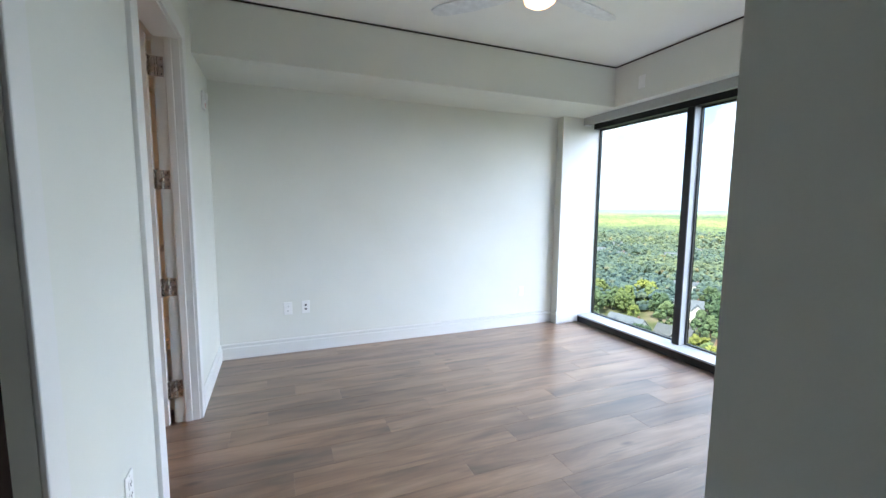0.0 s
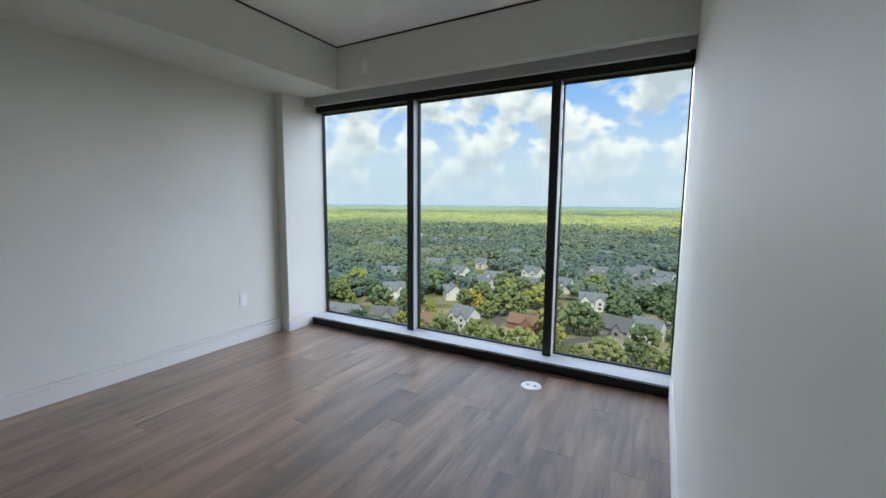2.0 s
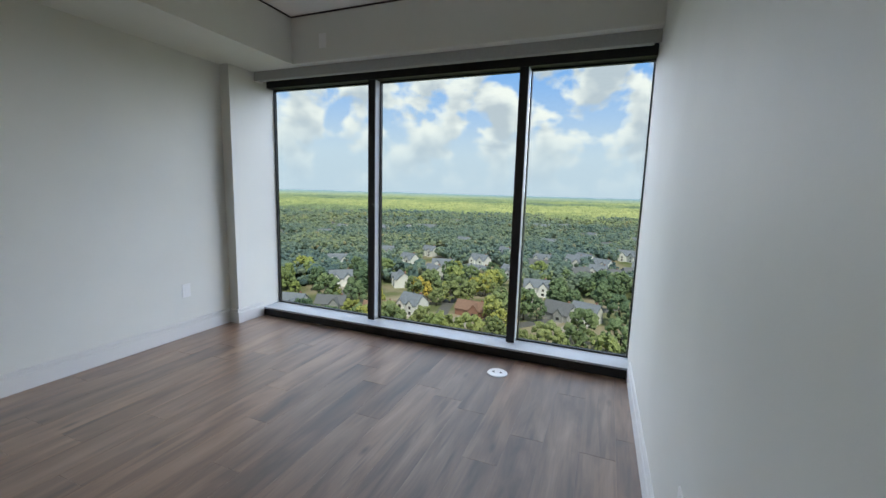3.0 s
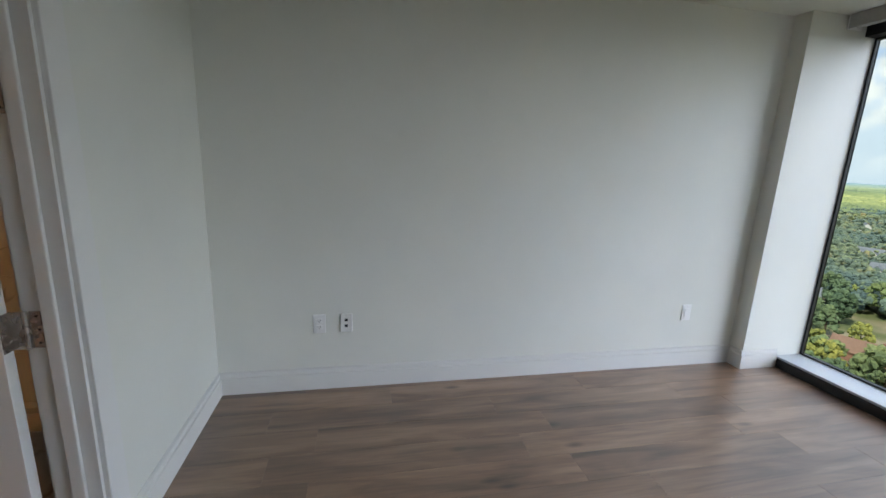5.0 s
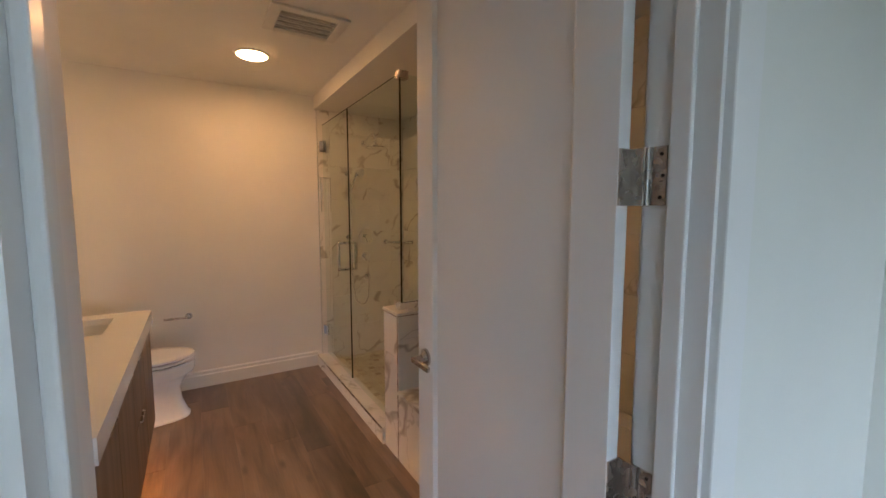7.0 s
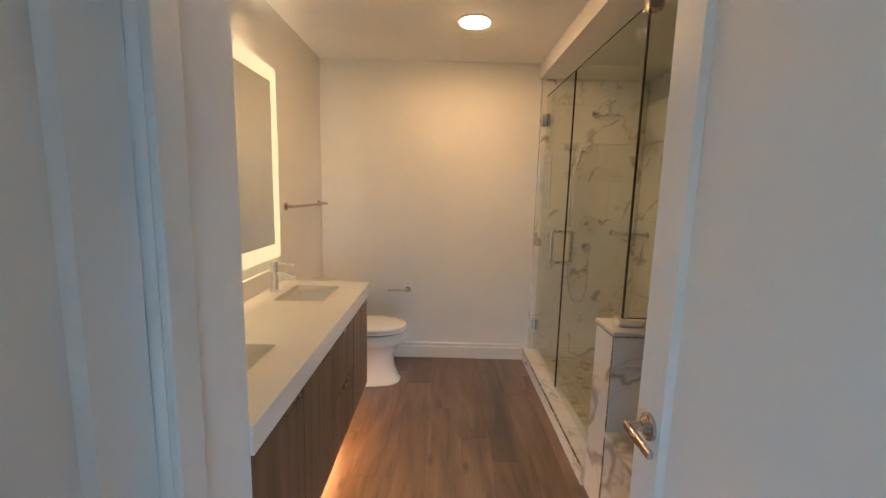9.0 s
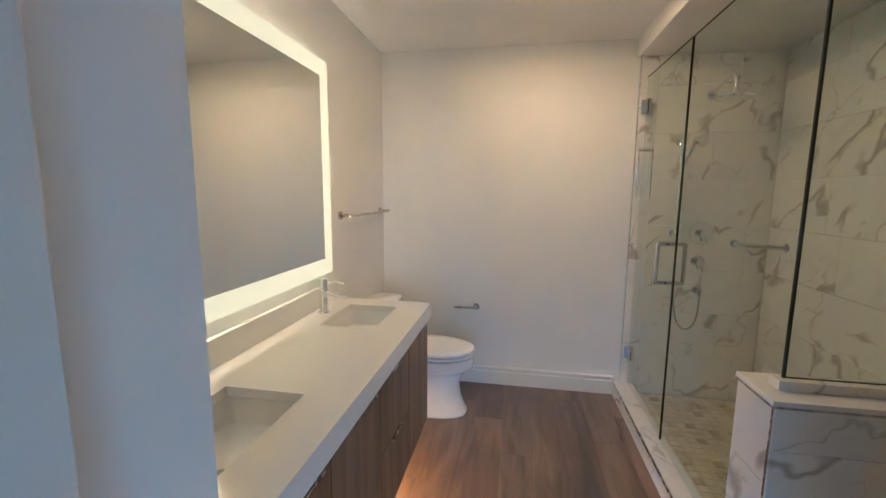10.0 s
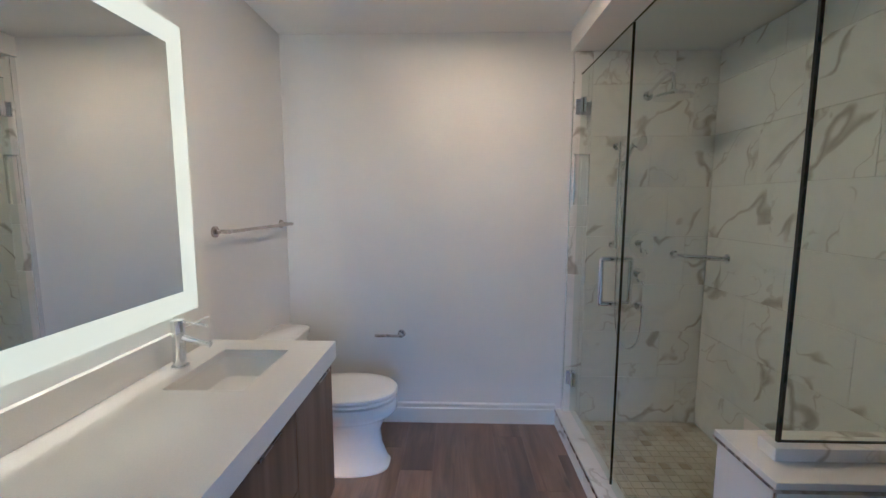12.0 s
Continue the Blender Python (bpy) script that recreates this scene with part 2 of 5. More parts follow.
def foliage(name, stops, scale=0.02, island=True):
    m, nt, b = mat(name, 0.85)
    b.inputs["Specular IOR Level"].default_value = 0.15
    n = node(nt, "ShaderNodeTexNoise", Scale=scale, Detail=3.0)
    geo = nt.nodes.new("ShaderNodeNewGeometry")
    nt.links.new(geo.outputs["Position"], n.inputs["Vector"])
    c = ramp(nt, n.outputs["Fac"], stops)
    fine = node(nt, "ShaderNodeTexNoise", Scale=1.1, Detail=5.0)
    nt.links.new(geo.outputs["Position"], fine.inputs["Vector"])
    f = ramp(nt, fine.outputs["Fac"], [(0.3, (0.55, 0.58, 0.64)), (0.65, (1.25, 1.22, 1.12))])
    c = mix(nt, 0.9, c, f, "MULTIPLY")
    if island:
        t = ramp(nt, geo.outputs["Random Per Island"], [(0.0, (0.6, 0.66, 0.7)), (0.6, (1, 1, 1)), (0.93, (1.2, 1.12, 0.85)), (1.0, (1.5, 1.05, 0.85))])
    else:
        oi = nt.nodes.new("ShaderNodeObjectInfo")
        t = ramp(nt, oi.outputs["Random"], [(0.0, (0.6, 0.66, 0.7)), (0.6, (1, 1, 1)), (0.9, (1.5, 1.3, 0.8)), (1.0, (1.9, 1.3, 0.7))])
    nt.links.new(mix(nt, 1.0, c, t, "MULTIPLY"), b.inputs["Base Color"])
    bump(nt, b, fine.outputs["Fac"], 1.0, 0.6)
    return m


WALL = paint("wall_paint", (0.70, 0.705, 0.655))
CEIL = paint("ceiling_paint", (0.87, 0.87, 0.855), 0.8)
BATHWALL = paint("bath_wall_paint", (0.78, 0.775, 0.76))
TRIM = paint("trim_paint", (0.70, 0.70, 0.68), 0.35, 0.05, 0.02)
DOORPAINT = paint("door_paint", (0.74, 0.735, 0.72), 0.38, 0.08, 0.03)
FLOORWOOD = wood_floor()
UNDER = plain("dark_underlay", (0.035, 0.028, 0.022), 0.8)
BLACK = plain("black_anodised", (0.018, 0.019, 0.021), 0.35, 0.3)
ALU = plain("grey_aluminium", (0.48, 0.51, 0.53), 0.4, 0.1, 0.05, 60)
FASCIA = plain("grey_shade_fascia", (0.36, 0.37, 0.36), 0.5, 0.0, 0.05, 60)
SHADOWGAP = plain("dark_shadow_gap", (0.05, 0.035, 0.035), 0.8)
WHITEPLASTIC = plain("white_plastic", (0.80, 0.80, 0.79), 0.3, 0.0, 0.02)
SLOT = plain("dark_slot", (0.02, 0.02, 0.025), 0.6)
NICKEL = plain("satin_nickel", (0.46, 0.42, 0.385), 0.27, 1.0, 0.03, 40)
CHROME = plain("chrome", (0.82, 0.83, 0.85), 0.06, 1.0, 0.02)
WALNUT = walnut()
QUARTZ = plain("white_quartz", (0.80, 0.79, 0.76), 0.16, 0.0, 0.025, 220)
PORCELAIN = plain("white_porcelain", (0.83, 0.83, 0.82), 0.07, 0.0, 0.01)
MARBLE = marble()
GROUT = plain("pale_grout", (0.70, 0.69, 0.66), 0.8)
MOSAIC = mosaic()
MIRROR = plain("mirror_silver", (0.86, 0.89, 0.88), 0.0, 1.0, 0.0)
FROST = glow("lit_frosted_glass", (1.0, 0.69, 0.33), 0.068)
LED = glow("warm_led", (1.0, 0.48, 0.17), 9.0)
LED_BACK = glow("warm_led_back", (1.0, 0.58, 0.28), 7.5)
LED_DIM = glow("warm_led_dim", (1.0, 0.58, 0.28), 2.6)
LAMP = glow("lamp_diffuser", (1.0, 0.49, 0.185), 17.0)
FANLAMP = glow("fan_lamp_diffuser", (1.0, 0.56, 0.26), 0.35)
# Heavy tint added to dim the outdoor view against the room.
WINGLASS = pane_glass("dimming_window_glass", (0.086, 0.097, 0.094), 1.06)
SHOWERGLASS = pane_glass("shower_glass", (0.82, 0.90, 0.865), 1.35)
GLASSEDGE = plain("dark_glass_edge", (0.012, 0.02, 0.018), 0.15)
DARKDOOR = plain("dark_brown_door", (0.010, 0.005, 0.003), 0.9)
DARKDOOR.node_tree.nodes["Principled BSDF"].inputs["Specular IOR Level"].default_value = 0.1
FANWHITE = plain("fan_white", (0.78, 0.80, 0.82), 0.4)

# ---------------- setting ----------------
NORTH, SOUTH, WEST, BWEST, BSOUTH, BNORTH = 3.918, 0.352, -0.46, -3.885, 1.32, 3.95
ZB, ZC, ZS = 2.45, 2.74, 2.355
HX, HD = 0.545, 1.10   # hall corner, end of the dark door's opening
SKEW = 0.014             # the bedroom's south wall runs slightly out of square


def structure(name, bm, material, label):
    return tagged(part(name, bm, material), label, "structure", kind="structure")


structure("wall_north", boxes((-0.58, 3.58, NORTH, 4.10, -0.02, 2.9)), WALL, "plain pale grey painted bedroom wall")
structure("column", boxes((3.02, 3.58, 3.81, NORTH, 0, ZS)), WALL, "pale grey painted pilaster beside the window")
structure("soffit", boxes((WEST, 3.205, 3.27, NORTH, ZS, 2.9)), WALL, "pale grey boxed soffit along the bedroom wall")
structure("window_header", boxes((3.205, 3.58, 0.27, NORTH, ZS, 2.9)), WALL, "pale grey header over the large window")
structure("wall_south", prism([(HX, 0.23), (3.58, 0.23), (3.58, SOUTH + (3.58 - HX) * SKEW), (HX, SOUTH)], -0.02, 2.9, "z"), WALL, "pale grey painted bedroom wall")
structure("hall_wall_east", boxes((HX, 0.78, -2.0, 0.23, -0.02, 2.9)), WALL, "pale grey painted hall wall")
structure("hall_wall_south", boxes((-0.58, 0.78, -2.14, -2.0, -0.02, 2.9)), WALL, "pale grey painted hall end wall")
DN, DS, DH = 2.878, 2.0, 2.31
structure("wall_west", boxes((-0.58, WEST, -2.0, 0.25, 0, 2.9), (-0.58, WEST, 0.25, HD, 2.1, 2.9), (-0.58, WEST, HD, DS, 0, 2.9),
                             (-0.58, WEST, DS, DN, DH, 2.9), (-0.58, WEST, DN, NORTH, 0, 2.9)), WALL, "pale grey wall with the bathroom doorway")
structure("ceiling", boxes((-0.58, HX, -2.0, 0.23, ZC, 2.86), (-0.45, 3.20, 0.23, 3.265, ZC, 2.86)), CEIL, "smooth white bedroom ceiling")
# No recess here: a dark-coloured strip gives the shade of the ceiling reveal.
structure("ceiling_gap_shade", boxes((WEST, 3.204, 3.262, 3.2695, 2.728, 2.739), (3.197, 3.2045, SOUTH, 3.262, 2.728, 2.739)), SHADOWGAP, "thin dark strip painted as the shadow gap at the ceiling edge")

structure("bath_wall_west", boxes((-4.02, BWEST, 1.19, 4.10, -0.02, 2.6)), BATHWALL, "off-white painted bathroom end wall")
structure("bath_wall_south", boxes((BWEST, -1.32, 1.19, BSOUTH, -0.02, 2.6)), BATHWALL, "off-white painted bathroom wall behind the vanity")
structure("bath_wall_north", boxes((BWEST, -0.58, BNORTH, 4.10, -0.02, 2.6)), BATHWALL, "bathroom wall behind shower and tub")
CX0, CX1 = -1.135, -0.655
structure("closet_wall", boxes((-1.41, -1.32, BSOUTH, 1.75, 0, 2.5), (-1.41, CX0, 1.75, 1.87, 0, 2.5), (CX1, -0.58, 1.75, 1.87, 0, 2.5), (CX0, CX1, 1.75, 1.87, DH, 2.5)),
          BATHWALL, "off-white closet wall beside the vanity")
structure("closet_back", boxes((-1.32, -0.58, 1.19, 1.25, 0, 2.5)), BATHWALL, "plain closet back wall")
structure("bath_ceiling", boxes((BWEST, -0.58, BSOUTH, BNORTH, ZB, 2.6)), CEIL, "smooth white bathroom ceiling")
structure("shower_beam", boxes((BWEST, -0.58, 3.07, BNORTH, 2.33, ZB - 0.001)), BATHWALL, "painted dropped beam over the shower")
structure("floor", boxes((-4.0, 3.6, 1.2, 4.0, -0.12, -0.012), (-0.6, 3.6, -2.05, 1.2, -0.12, -0.012)), UNDER, "brown oak plank floor")
floor_ob = bpy.data.objects["floor"]
structure("dark_closet_walls", boxes((-1.5, -1.4, 0.0, 1.19, 0, 2.5), (-1.4, -0.58, 0.05, 0.15, 0, 2.5), (-1.5, -0.58, 0.05, 1.19, 2.4, 2.5)), BATHWALL, "plain walls of an unlit closet")


# baseboards: a board with a stepped, rounded cap
def baseboard(x0, y0, x1, y1, side):
    """From (x0, y0) to (x1, y1) along a wall; side is the way it stands proud."""
    outline = [(0, 0), (0.017, 0), (0.017, 0.098), (0.010, 0.103), (0.010, 0.116), (0.013, 0.120), (0.012, 0.128), (0.004, 0.135), (0, 0.135)]
    if abs(x1 - x0) > abs(y1 - y0):
        bm = prism([(y0 + side * u, v) for u, v in outline], min(x0, x1), max(x0, x1), "x")
    else:
        bm = prism([(x0 + side * u, v) for u, v in outline], min(y0, y1), max(y0, y1), "y")
    return structure("baseboard", bm, TRIM, "white painted moulded baseboard")


baseboard(WEST, NORTH, 3.02, NORTH, -1)
baseboard(3.003, 3.81, 3.315, 3.81, -1)
baseboard(3.02, 3.81, 3.02, NORTH - 0.017, -1)
baseboard(WEST, 2.974, WEST, NORTH - 0.017, 1)
baseboard(WEST, HD + 0.092, WEST, 1.938, 1)
south_board = baseboard(0, 0, 3.31 - HX, 0, 1)
south_board.matrix_world = pose(HX, SOUTH, 0, 0, 0, math.degrees(math.atan(SKEW)))
baseboard(HX, -2.0, HX, SOUTH + 0.017, -1)
baseboard(BWEST, 1.327, BWEST, 3.045, 1)
baseboard(BWEST, BSOUTH, -1.41, BSOUTH, 1)


# flat door casing: legs and head with eased edges
def casing(name, wall_x, side, y0, y1, top, width, label):
    prof = [(0, 0), (0, 0.016), (0.002, 0.018), (width - 0.002, 0.018), (width, 0.016), (width, 0)]
    root = thing(name, pose(0, 0, 0), label, "door casing", kind="structure")
    part("casing_leg", prism([(wall_x + side * v, y1 + u) for u, v in prof], 0, top + width * 0.99, "z"), TRIM, root)
    part("casing_leg", prism([(wall_x + side * v, y0 - u) for u, v in prof], 0, top + width * 0.99, "z"), TRIM, root)
    part("casing_head", prism([(wall_x + side * v, top + u) for u, v in prof], y0, y1, "y"), TRIM, root)
    return root


casing("door_casing", WEST, 1, DS + 0.004, DN - 0.004, DH - 0.004, 0.092, "white flat casing round the bathroom doorway")
casing("bath_door_casing", -0.58, -1, DS + 0.004, DN - 0.004, DH - 0.004, 0.08, "white flat casing on the bathroom side")
jamb = thing("door_jamb", pose(0, 0, 0), "white painted door jamb with stops", "door jamb", kind="structure")
part("jamb_side", boxes((-0.582, -0.458, DN - 0.016, DN + 0.001, 0, DH)), TRIM, jamb)
part("jamb_side", boxes((-0.582, -0.458, DS - 0.001, DS + 0.016, 0, DH)), TRIM, jamb)
part("jamb_head", boxes((-0.582, -0.458, DS + 0.016, DN - 0.016, DH - 0.016, DH + 0.001)), TRIM, jamb)
part("door_stop", boxes((-0.534, -0.497, DN - 0.028, DN - 0.016, 0, DH - 0.016), bevel=0.003), TRIM, jamb)
part("door_stop", boxes((-0.534, -0.497, DS + 0.016, DS + 0.028, 0, DH - 0.016), bevel=0.003), TRIM, jamb)
part("strike_plate", boxes((-0.572, -0.545, DS + 0.016, DS + 0.018, 0.86, 0.92)), NICKEL, jamb)


# ---------------- doors ----------------
def lever(parent, x, z, y, side, way):
    """A lever handle with a round rose on a face at y."""
    h = part("door_handle", rods(((x, y, z), (x, y + side * 0.008, z), 0.033), ((x, y + side * 0.008, z), (x, y + side * 0.022, z), 0.024, 0.014),
                                 ((x, y + side * 0.02, z), (x, y + side * 0.055, z), 0.011), n=28), NICKEL, parent, "satin nickel lever handle", True)
    part("lever", boxes((min(x - way * 0.012, x + way * 0.115), max(x - way * 0.012, x + way * 0.115), min(y + side * 0.046, y + side * 0.060), max(y + side * 0.046, y + side * 0.060), z - 0.011, z + 0.009), bevel=0.004), NICKEL, h)


def door_leaf(parent, w, h, t=0.035):
    """A one-panel leaf from (0, 0) along -x, faces at y 0 and -t."""
    s, top, bottom = 0.115, 0.125, 0.24
    part("stile", boxes((-s, 0, -t, 0, 0.008, h), bevel=0.0015), DOORPAINT, parent)
    part("stile", boxes((-w, -w + s, -t, 0, 0.008, h), bevel=0.0015), DOORPAINT, parent)
    part("rail", boxes((-w + s, -s, -t, 0, h - top, h), bevel=0.0015), DOORPAINT, parent)
    part("rail", boxes((-w + s, -s, -t, 0, 0.008, bottom), bevel=0.0015), DOORPAINT, parent)
    part("panel", boxes((-w + s - 0.004, -s + 0.004, -t + 0.012, -0.012, bottom - 0.004, h - top + 0.004)), DOORPAINT, parent)
    for f, k in ((-t, 1), (0, -1)):
        bm = bmesh.new()
        o = [(-w + s, bottom), (-s, bottom), (-s, h - top), (-w + s, h - top)]
        i = [(-w + s + 0.014, bottom + 0.014), (-s - 0.014, bottom + 0.014), (-s - 0.014, h - top - 0.014), (-w + s + 0.014, h - top - 0.014)]
        a = [bm.verts.new((u, f + k * 0.001, v)) for u, v in o]
        b = [bm.verts.new((u, f + k * 0.0116, v)) for u, v in i]
        for j in range(4):
            bm.faces.new((a[j], a[(j + 1) % 4], b[(j + 1) % 4], b[j]))
        part("bevel", bm, DOORPAINT, parent)


bath_door = thing("bathroom_door", pose(-0.614, 2.855, 0, 0, 0, -1.0), "white one-panel bathroom door standing wide open", "door")
door_leaf(bath_door, 0.855, 2.295)
lever(bath_door, -0.790, 0.885, -0.035, -1, 1)
lever(bath_door, -0.790, 0.885, 0.0, 1, 1)


def hinge(z):
    h = thing("door_hinge", pose(-0.578, 2.864, z), "satin nickel door hinge with rounded leaves", "hinge", "hinges of the bathroom door")
    part("leaf", boxes((0.004, 0.037, -0.0035, -0.0005, -0.055, 0.055), bevel=0.001), NICKEL, h)
    part("leaf", boxes((-0.0335, -0.004, -0.0105, -0.0075, -0.055, 0.055), (-0.0358, -0.0328, -0.042, -0.0075, -0.055, 0.055)), NICKEL, h)
    for i in range(5):
        part("knuckle", rods(((0, -0.006, -0.055 + 0.022 * i), (0, -0.006, -0.0338 + 0.022 * i), 0.0075), n=14), NICKEL, h, smooth=True)
    for dx, dz in ((0.026, 0.040), (0.030, 0), (0.026, -0.040)):
        part("screw", rods(((dx, -0.0034, dz), (dx, -0.0046, dz), 0.0035), n=10), SLOT, h)
    return h


for z in (0.22, 0.857, 1.494, 2.13):
    hinge(z)

closet = thing("closet_door", pose(CX1 - 0.003, 1.850, 0), "white one-panel closet door, closed", "door")
door_leaf(closet, CX1 - CX0 - 0.006, 2.29)
lever(closet, -(CX1 - CX0 - 0.006) + 0.06, 0.885, 0.0, 1, 1)
cc = thing("closet_casing", pose(0, 0, 0), "white flat casing round the closet door", "door casing", kind="structure")
part("casing_leg", boxes((CX0 - 0.075, CX0, 1.87, 1.886, 0, DH + 0.07), bevel=0.004), TRIM, cc)
part("casing_leg", boxes((CX1, CX1 + 0.07, 1.87, 1.886, 0, DH + 0.07), bevel=0.004), TRIM, cc)
part("casing_head", boxes((CX0, CX1, 1.87, 1.886, DH, DH + 0.07), bevel=0.004), TRIM, cc)

dark = thing("hall_closet_door", pose(-0.50, HD - 0.01, 0), "dark brown hall door with a pale metal edge strip", "door")
part("leaf", boxes((-0.04, 0, -0.86, 0, 0.01, 2.08), bevel=0.002), DARKDOOR, dark)
part("edge_strip", boxes((0.0005, 0.004, -0.075, -0.062, 0.01, 2.08)), NICKEL, dark)
hc = thing("hall_casing", pose(0, 0, 0), "white painted casing round the dark hall door", "door casing", kind="structure")
part("casing_leg", boxes((WEST, WEST + 0.015, HD, HD + 0.09, 0, 2.2), bevel=0.004), TRIM, hc)
part("casing_head", boxes((WEST, WEST + 0.015, 0.2, HD, 2.1, 2.2), bevel=0.004), TRIM, hc)

# ---------------- big window ----------------
win = thing("window_1", pose(0, 0, 0), "floor-to-soffit window with dark metal mullions over treetops", "window", kind="structure")
GX, WY0, WY1 = 3.55, 0.394, 3.81
part("sill", boxes((3.318, 3.58, WY0, 3.808, 0.066, 0.082), bevel=0.002), ALU, win, "grey aluminium sill top")
part("sill_face", boxes((3.315, 3.58, WY0, 3.808, 0.0, 0.0655)), BLACK, win, "black sill face")
part("head_frame", boxes((3.45, 3.58, WY0, 3.808, 2.245, 2.354)), BLACK, win, "black head frame")
for y in (2.62, 1.289):
    mu = part("mullion", boxes((3.466, 3.545, y - 0.033, y + 0.033, 0.0825, 2.2448)), ALU, win, "grey aluminium mullion")
    part("mullion_face", boxes((3.452, 3.4658, y - 0.034, y + 0.034, 0.0825, 2.2448), bevel=0.002), BLACK, mu, "black mullion face")
edges = [WY0, 1.289 - 0.033, 1.289 + 0.033, 2.62 - 0.033, 2.62 + 0.033, WY1]
for a, b in ((edges[0], edges[1]), (edges[2], edges[3]), (edges[4], edges[5])):
    a, b = a + 0.003, b - 0.003
    gs = part("gasket", boxes((3.535, 3.565, a, a + 0.012, 0.0825, 2.2445), (3.535, 3.565, b - 0.012, b, 0.0825, 2.2445),
                              (3.535, 3.565, a + 0.012, b - 0.012, 0.0825, 0.0945), (3.535, 3.565, a + 0.012, b - 0.012, 2.2325, 2.2445)), BLACK, win, "black glazing gasket")
    bm = bmesh.new()
    bm.faces.new([bm.verts.new(c) for c in ((GX, a + 0.01, 0.09), (GX, b - 0.01, 0.09), (GX, b - 0.01, 2.235), (GX, a + 0.01, 2.235))])
    g = part("pane", bm, WINGLASS, win, "slightly green window pane with tint added to dim the view")
    g.visible_shadow = False
blind = thing("roller_shade", pose(0, 0, 0), "grey roller shade cassette under the window header", "roller shade")
part("fascia", boxes((3.285, 3.292, 0.394, 3.795, 2.272, 2.3535), bevel=0.002), FASCIA, blind)
part("rolled_fabric", rods(((3.36, 0.43, 2.312), (3.36, 3.79, 2.312), 0.03)), FASCIA, blind, smooth=True)
part("end_bracket", boxes((3.292, 3.40, 3.797, 3.806, 2.272, 2.3535)), WHITEPLASTIC, blind, "white end bracket")


# ---------------- plates and small bedroom things ----------------
def plate(name, m, label, kind_of):
    """A wall plate in its own plane: x across, z up, facing -y."""
    p = thing(name, m, label, "wall plate")
    part("cover", boxes((-0.036, 0.036, -0.006, 0, -0.058, 0.058), bevel=0.003), WHITEPLASTIC, p)
    if kind_of == "power":
        for dz in (0.02, -0.02):
            r = part("receptacle", boxes((-0.016, 0.016, -0.0085, -0.006, dz - 0.014, dz + 0.014), bevel=0.001), WHITEPLASTIC, p)
            for dx in (-0.006, 0.006):
                part("slot", boxes((dx - 0.001, dx + 0.001, -0.0092, -0.0084, dz - 0.002, dz + 0.007)), SLOT, r)
            part("slot", rods(((0, -0.0092, dz - 0.007), (0, -0.0084, dz - 0.007), 0.002), n=10), SLOT, r)
    if kind_of == "data":
        for dz in (0.018, -0.018):
            part("jack", boxes((-0.009, 0.009, -0.0075, -0.006, dz - 0.008, dz + 0.008)), SLOT, p, "dark data jack")
    if kind_of == "switch":
        part("rocker", boxes((-0.016, 0.016, -0.009, -0.006, -0.033, 0.033), bevel=0.001), WHITEPLASTIC, p)
    for dz in (0.049, -0.049):
        part("screw", rods(((0, -0.0068, dz), (0, -0.0058, dz), 0.003), n=10), TRIM, p)
    return p


plate("power_outlet", pose(0.101, NORTH, 0.412), "white duplex power outlet low on the wall", "power")
plate("data_outlet", pose(0.254, NORTH, 0.414), "white wall plate with two dark data jacks", "data")
plate("blank_plate", pose(2.592, NORTH, 0.398), "white outlet plate low beside the pilaster", "switch")
plate("header_plate", pose(3.205, 2.942, 2.515, 0, 0, -90), "plain white plate on the window header", "blank")
plate("wall_outlet", pose(WEST, 1.59, 0.40, 0, 0, 90), "white outlet plate low on the wall", "power")
plate("corner_outlet", pose(1.50, SOUTH + (1.50 - HX) * SKEW, 0.40, 0, 0, 181), "white outlet plate low on the wall", "power")

fb = thing("floor_outlet", pose(3.02, 1.28, 0.0005), "round white floor outlet with two dark sockets", "floor outlet")
bm = bmesh.new()
rings(bm, [(0, 0, 0, 0.074, 0.074, 1), (0.004, 0, 0, 0.072, 0.072, 1), (0.006, 0, 0, 0.064, 0.064, 1)])
part("cover", bm, WHITEPLASTIC, fb)
for dy in (-0.027, 0.027):
    c = part("socket", rods(((0, dy, 0.006), (0, dy, 0.0075), 0.020)), WHITEPLASTIC, fb)
    part("slot", boxes((-0.008, 0.008, dy - 0.009, dy + 0.009, 0.0074, 0.0082)), SLOT, c)

st = thing("alarm_strobe", pose(WEST, 3.62, 2.125, 0, 0, 90), "white fire alarm strobe high on the wall", "alarm")
part("back_box", boxes((-0.05, 0.05, -0.02, 0, -0.065, 0.065), bevel=0.006), WHITEPLASTIC, st)
part("lens", boxes((-0.025, 0.025, -0.038, -0.02, 0.005, 0.055), bevel=0.008), WHITEPLASTIC, st)
for dz in (-0.02, -0.032, -0.044):
    part("mark", boxes((-0.018, 0.018, -0.0212, -0.0198, dz - 0.003, dz + 0.003)), plain("red_mark", (0.5, 0.05, 0.04), 0.5), st)

fan = thing("ceiling_fan", pose(1.40, 2.0, ZC), "white three-blade ceiling fan with a lit lamp", "ceiling fan")
bm = bmesh.new()
rings(bm, [(0, 0, 0, 0.075, 0.075, 1), (-0.03, 0, 0, 0.075, 0.075, 1), (-0.055, 0, 0, 0.03, 0.03, 1)])
part("canopy", bm, FANWHITE, fan, smooth=True)
part("downrod", rods(((0, 0, -0.05), (0, 0, -0.16), 0.013)), FANWHITE, fan)
bm = bmesh.new()
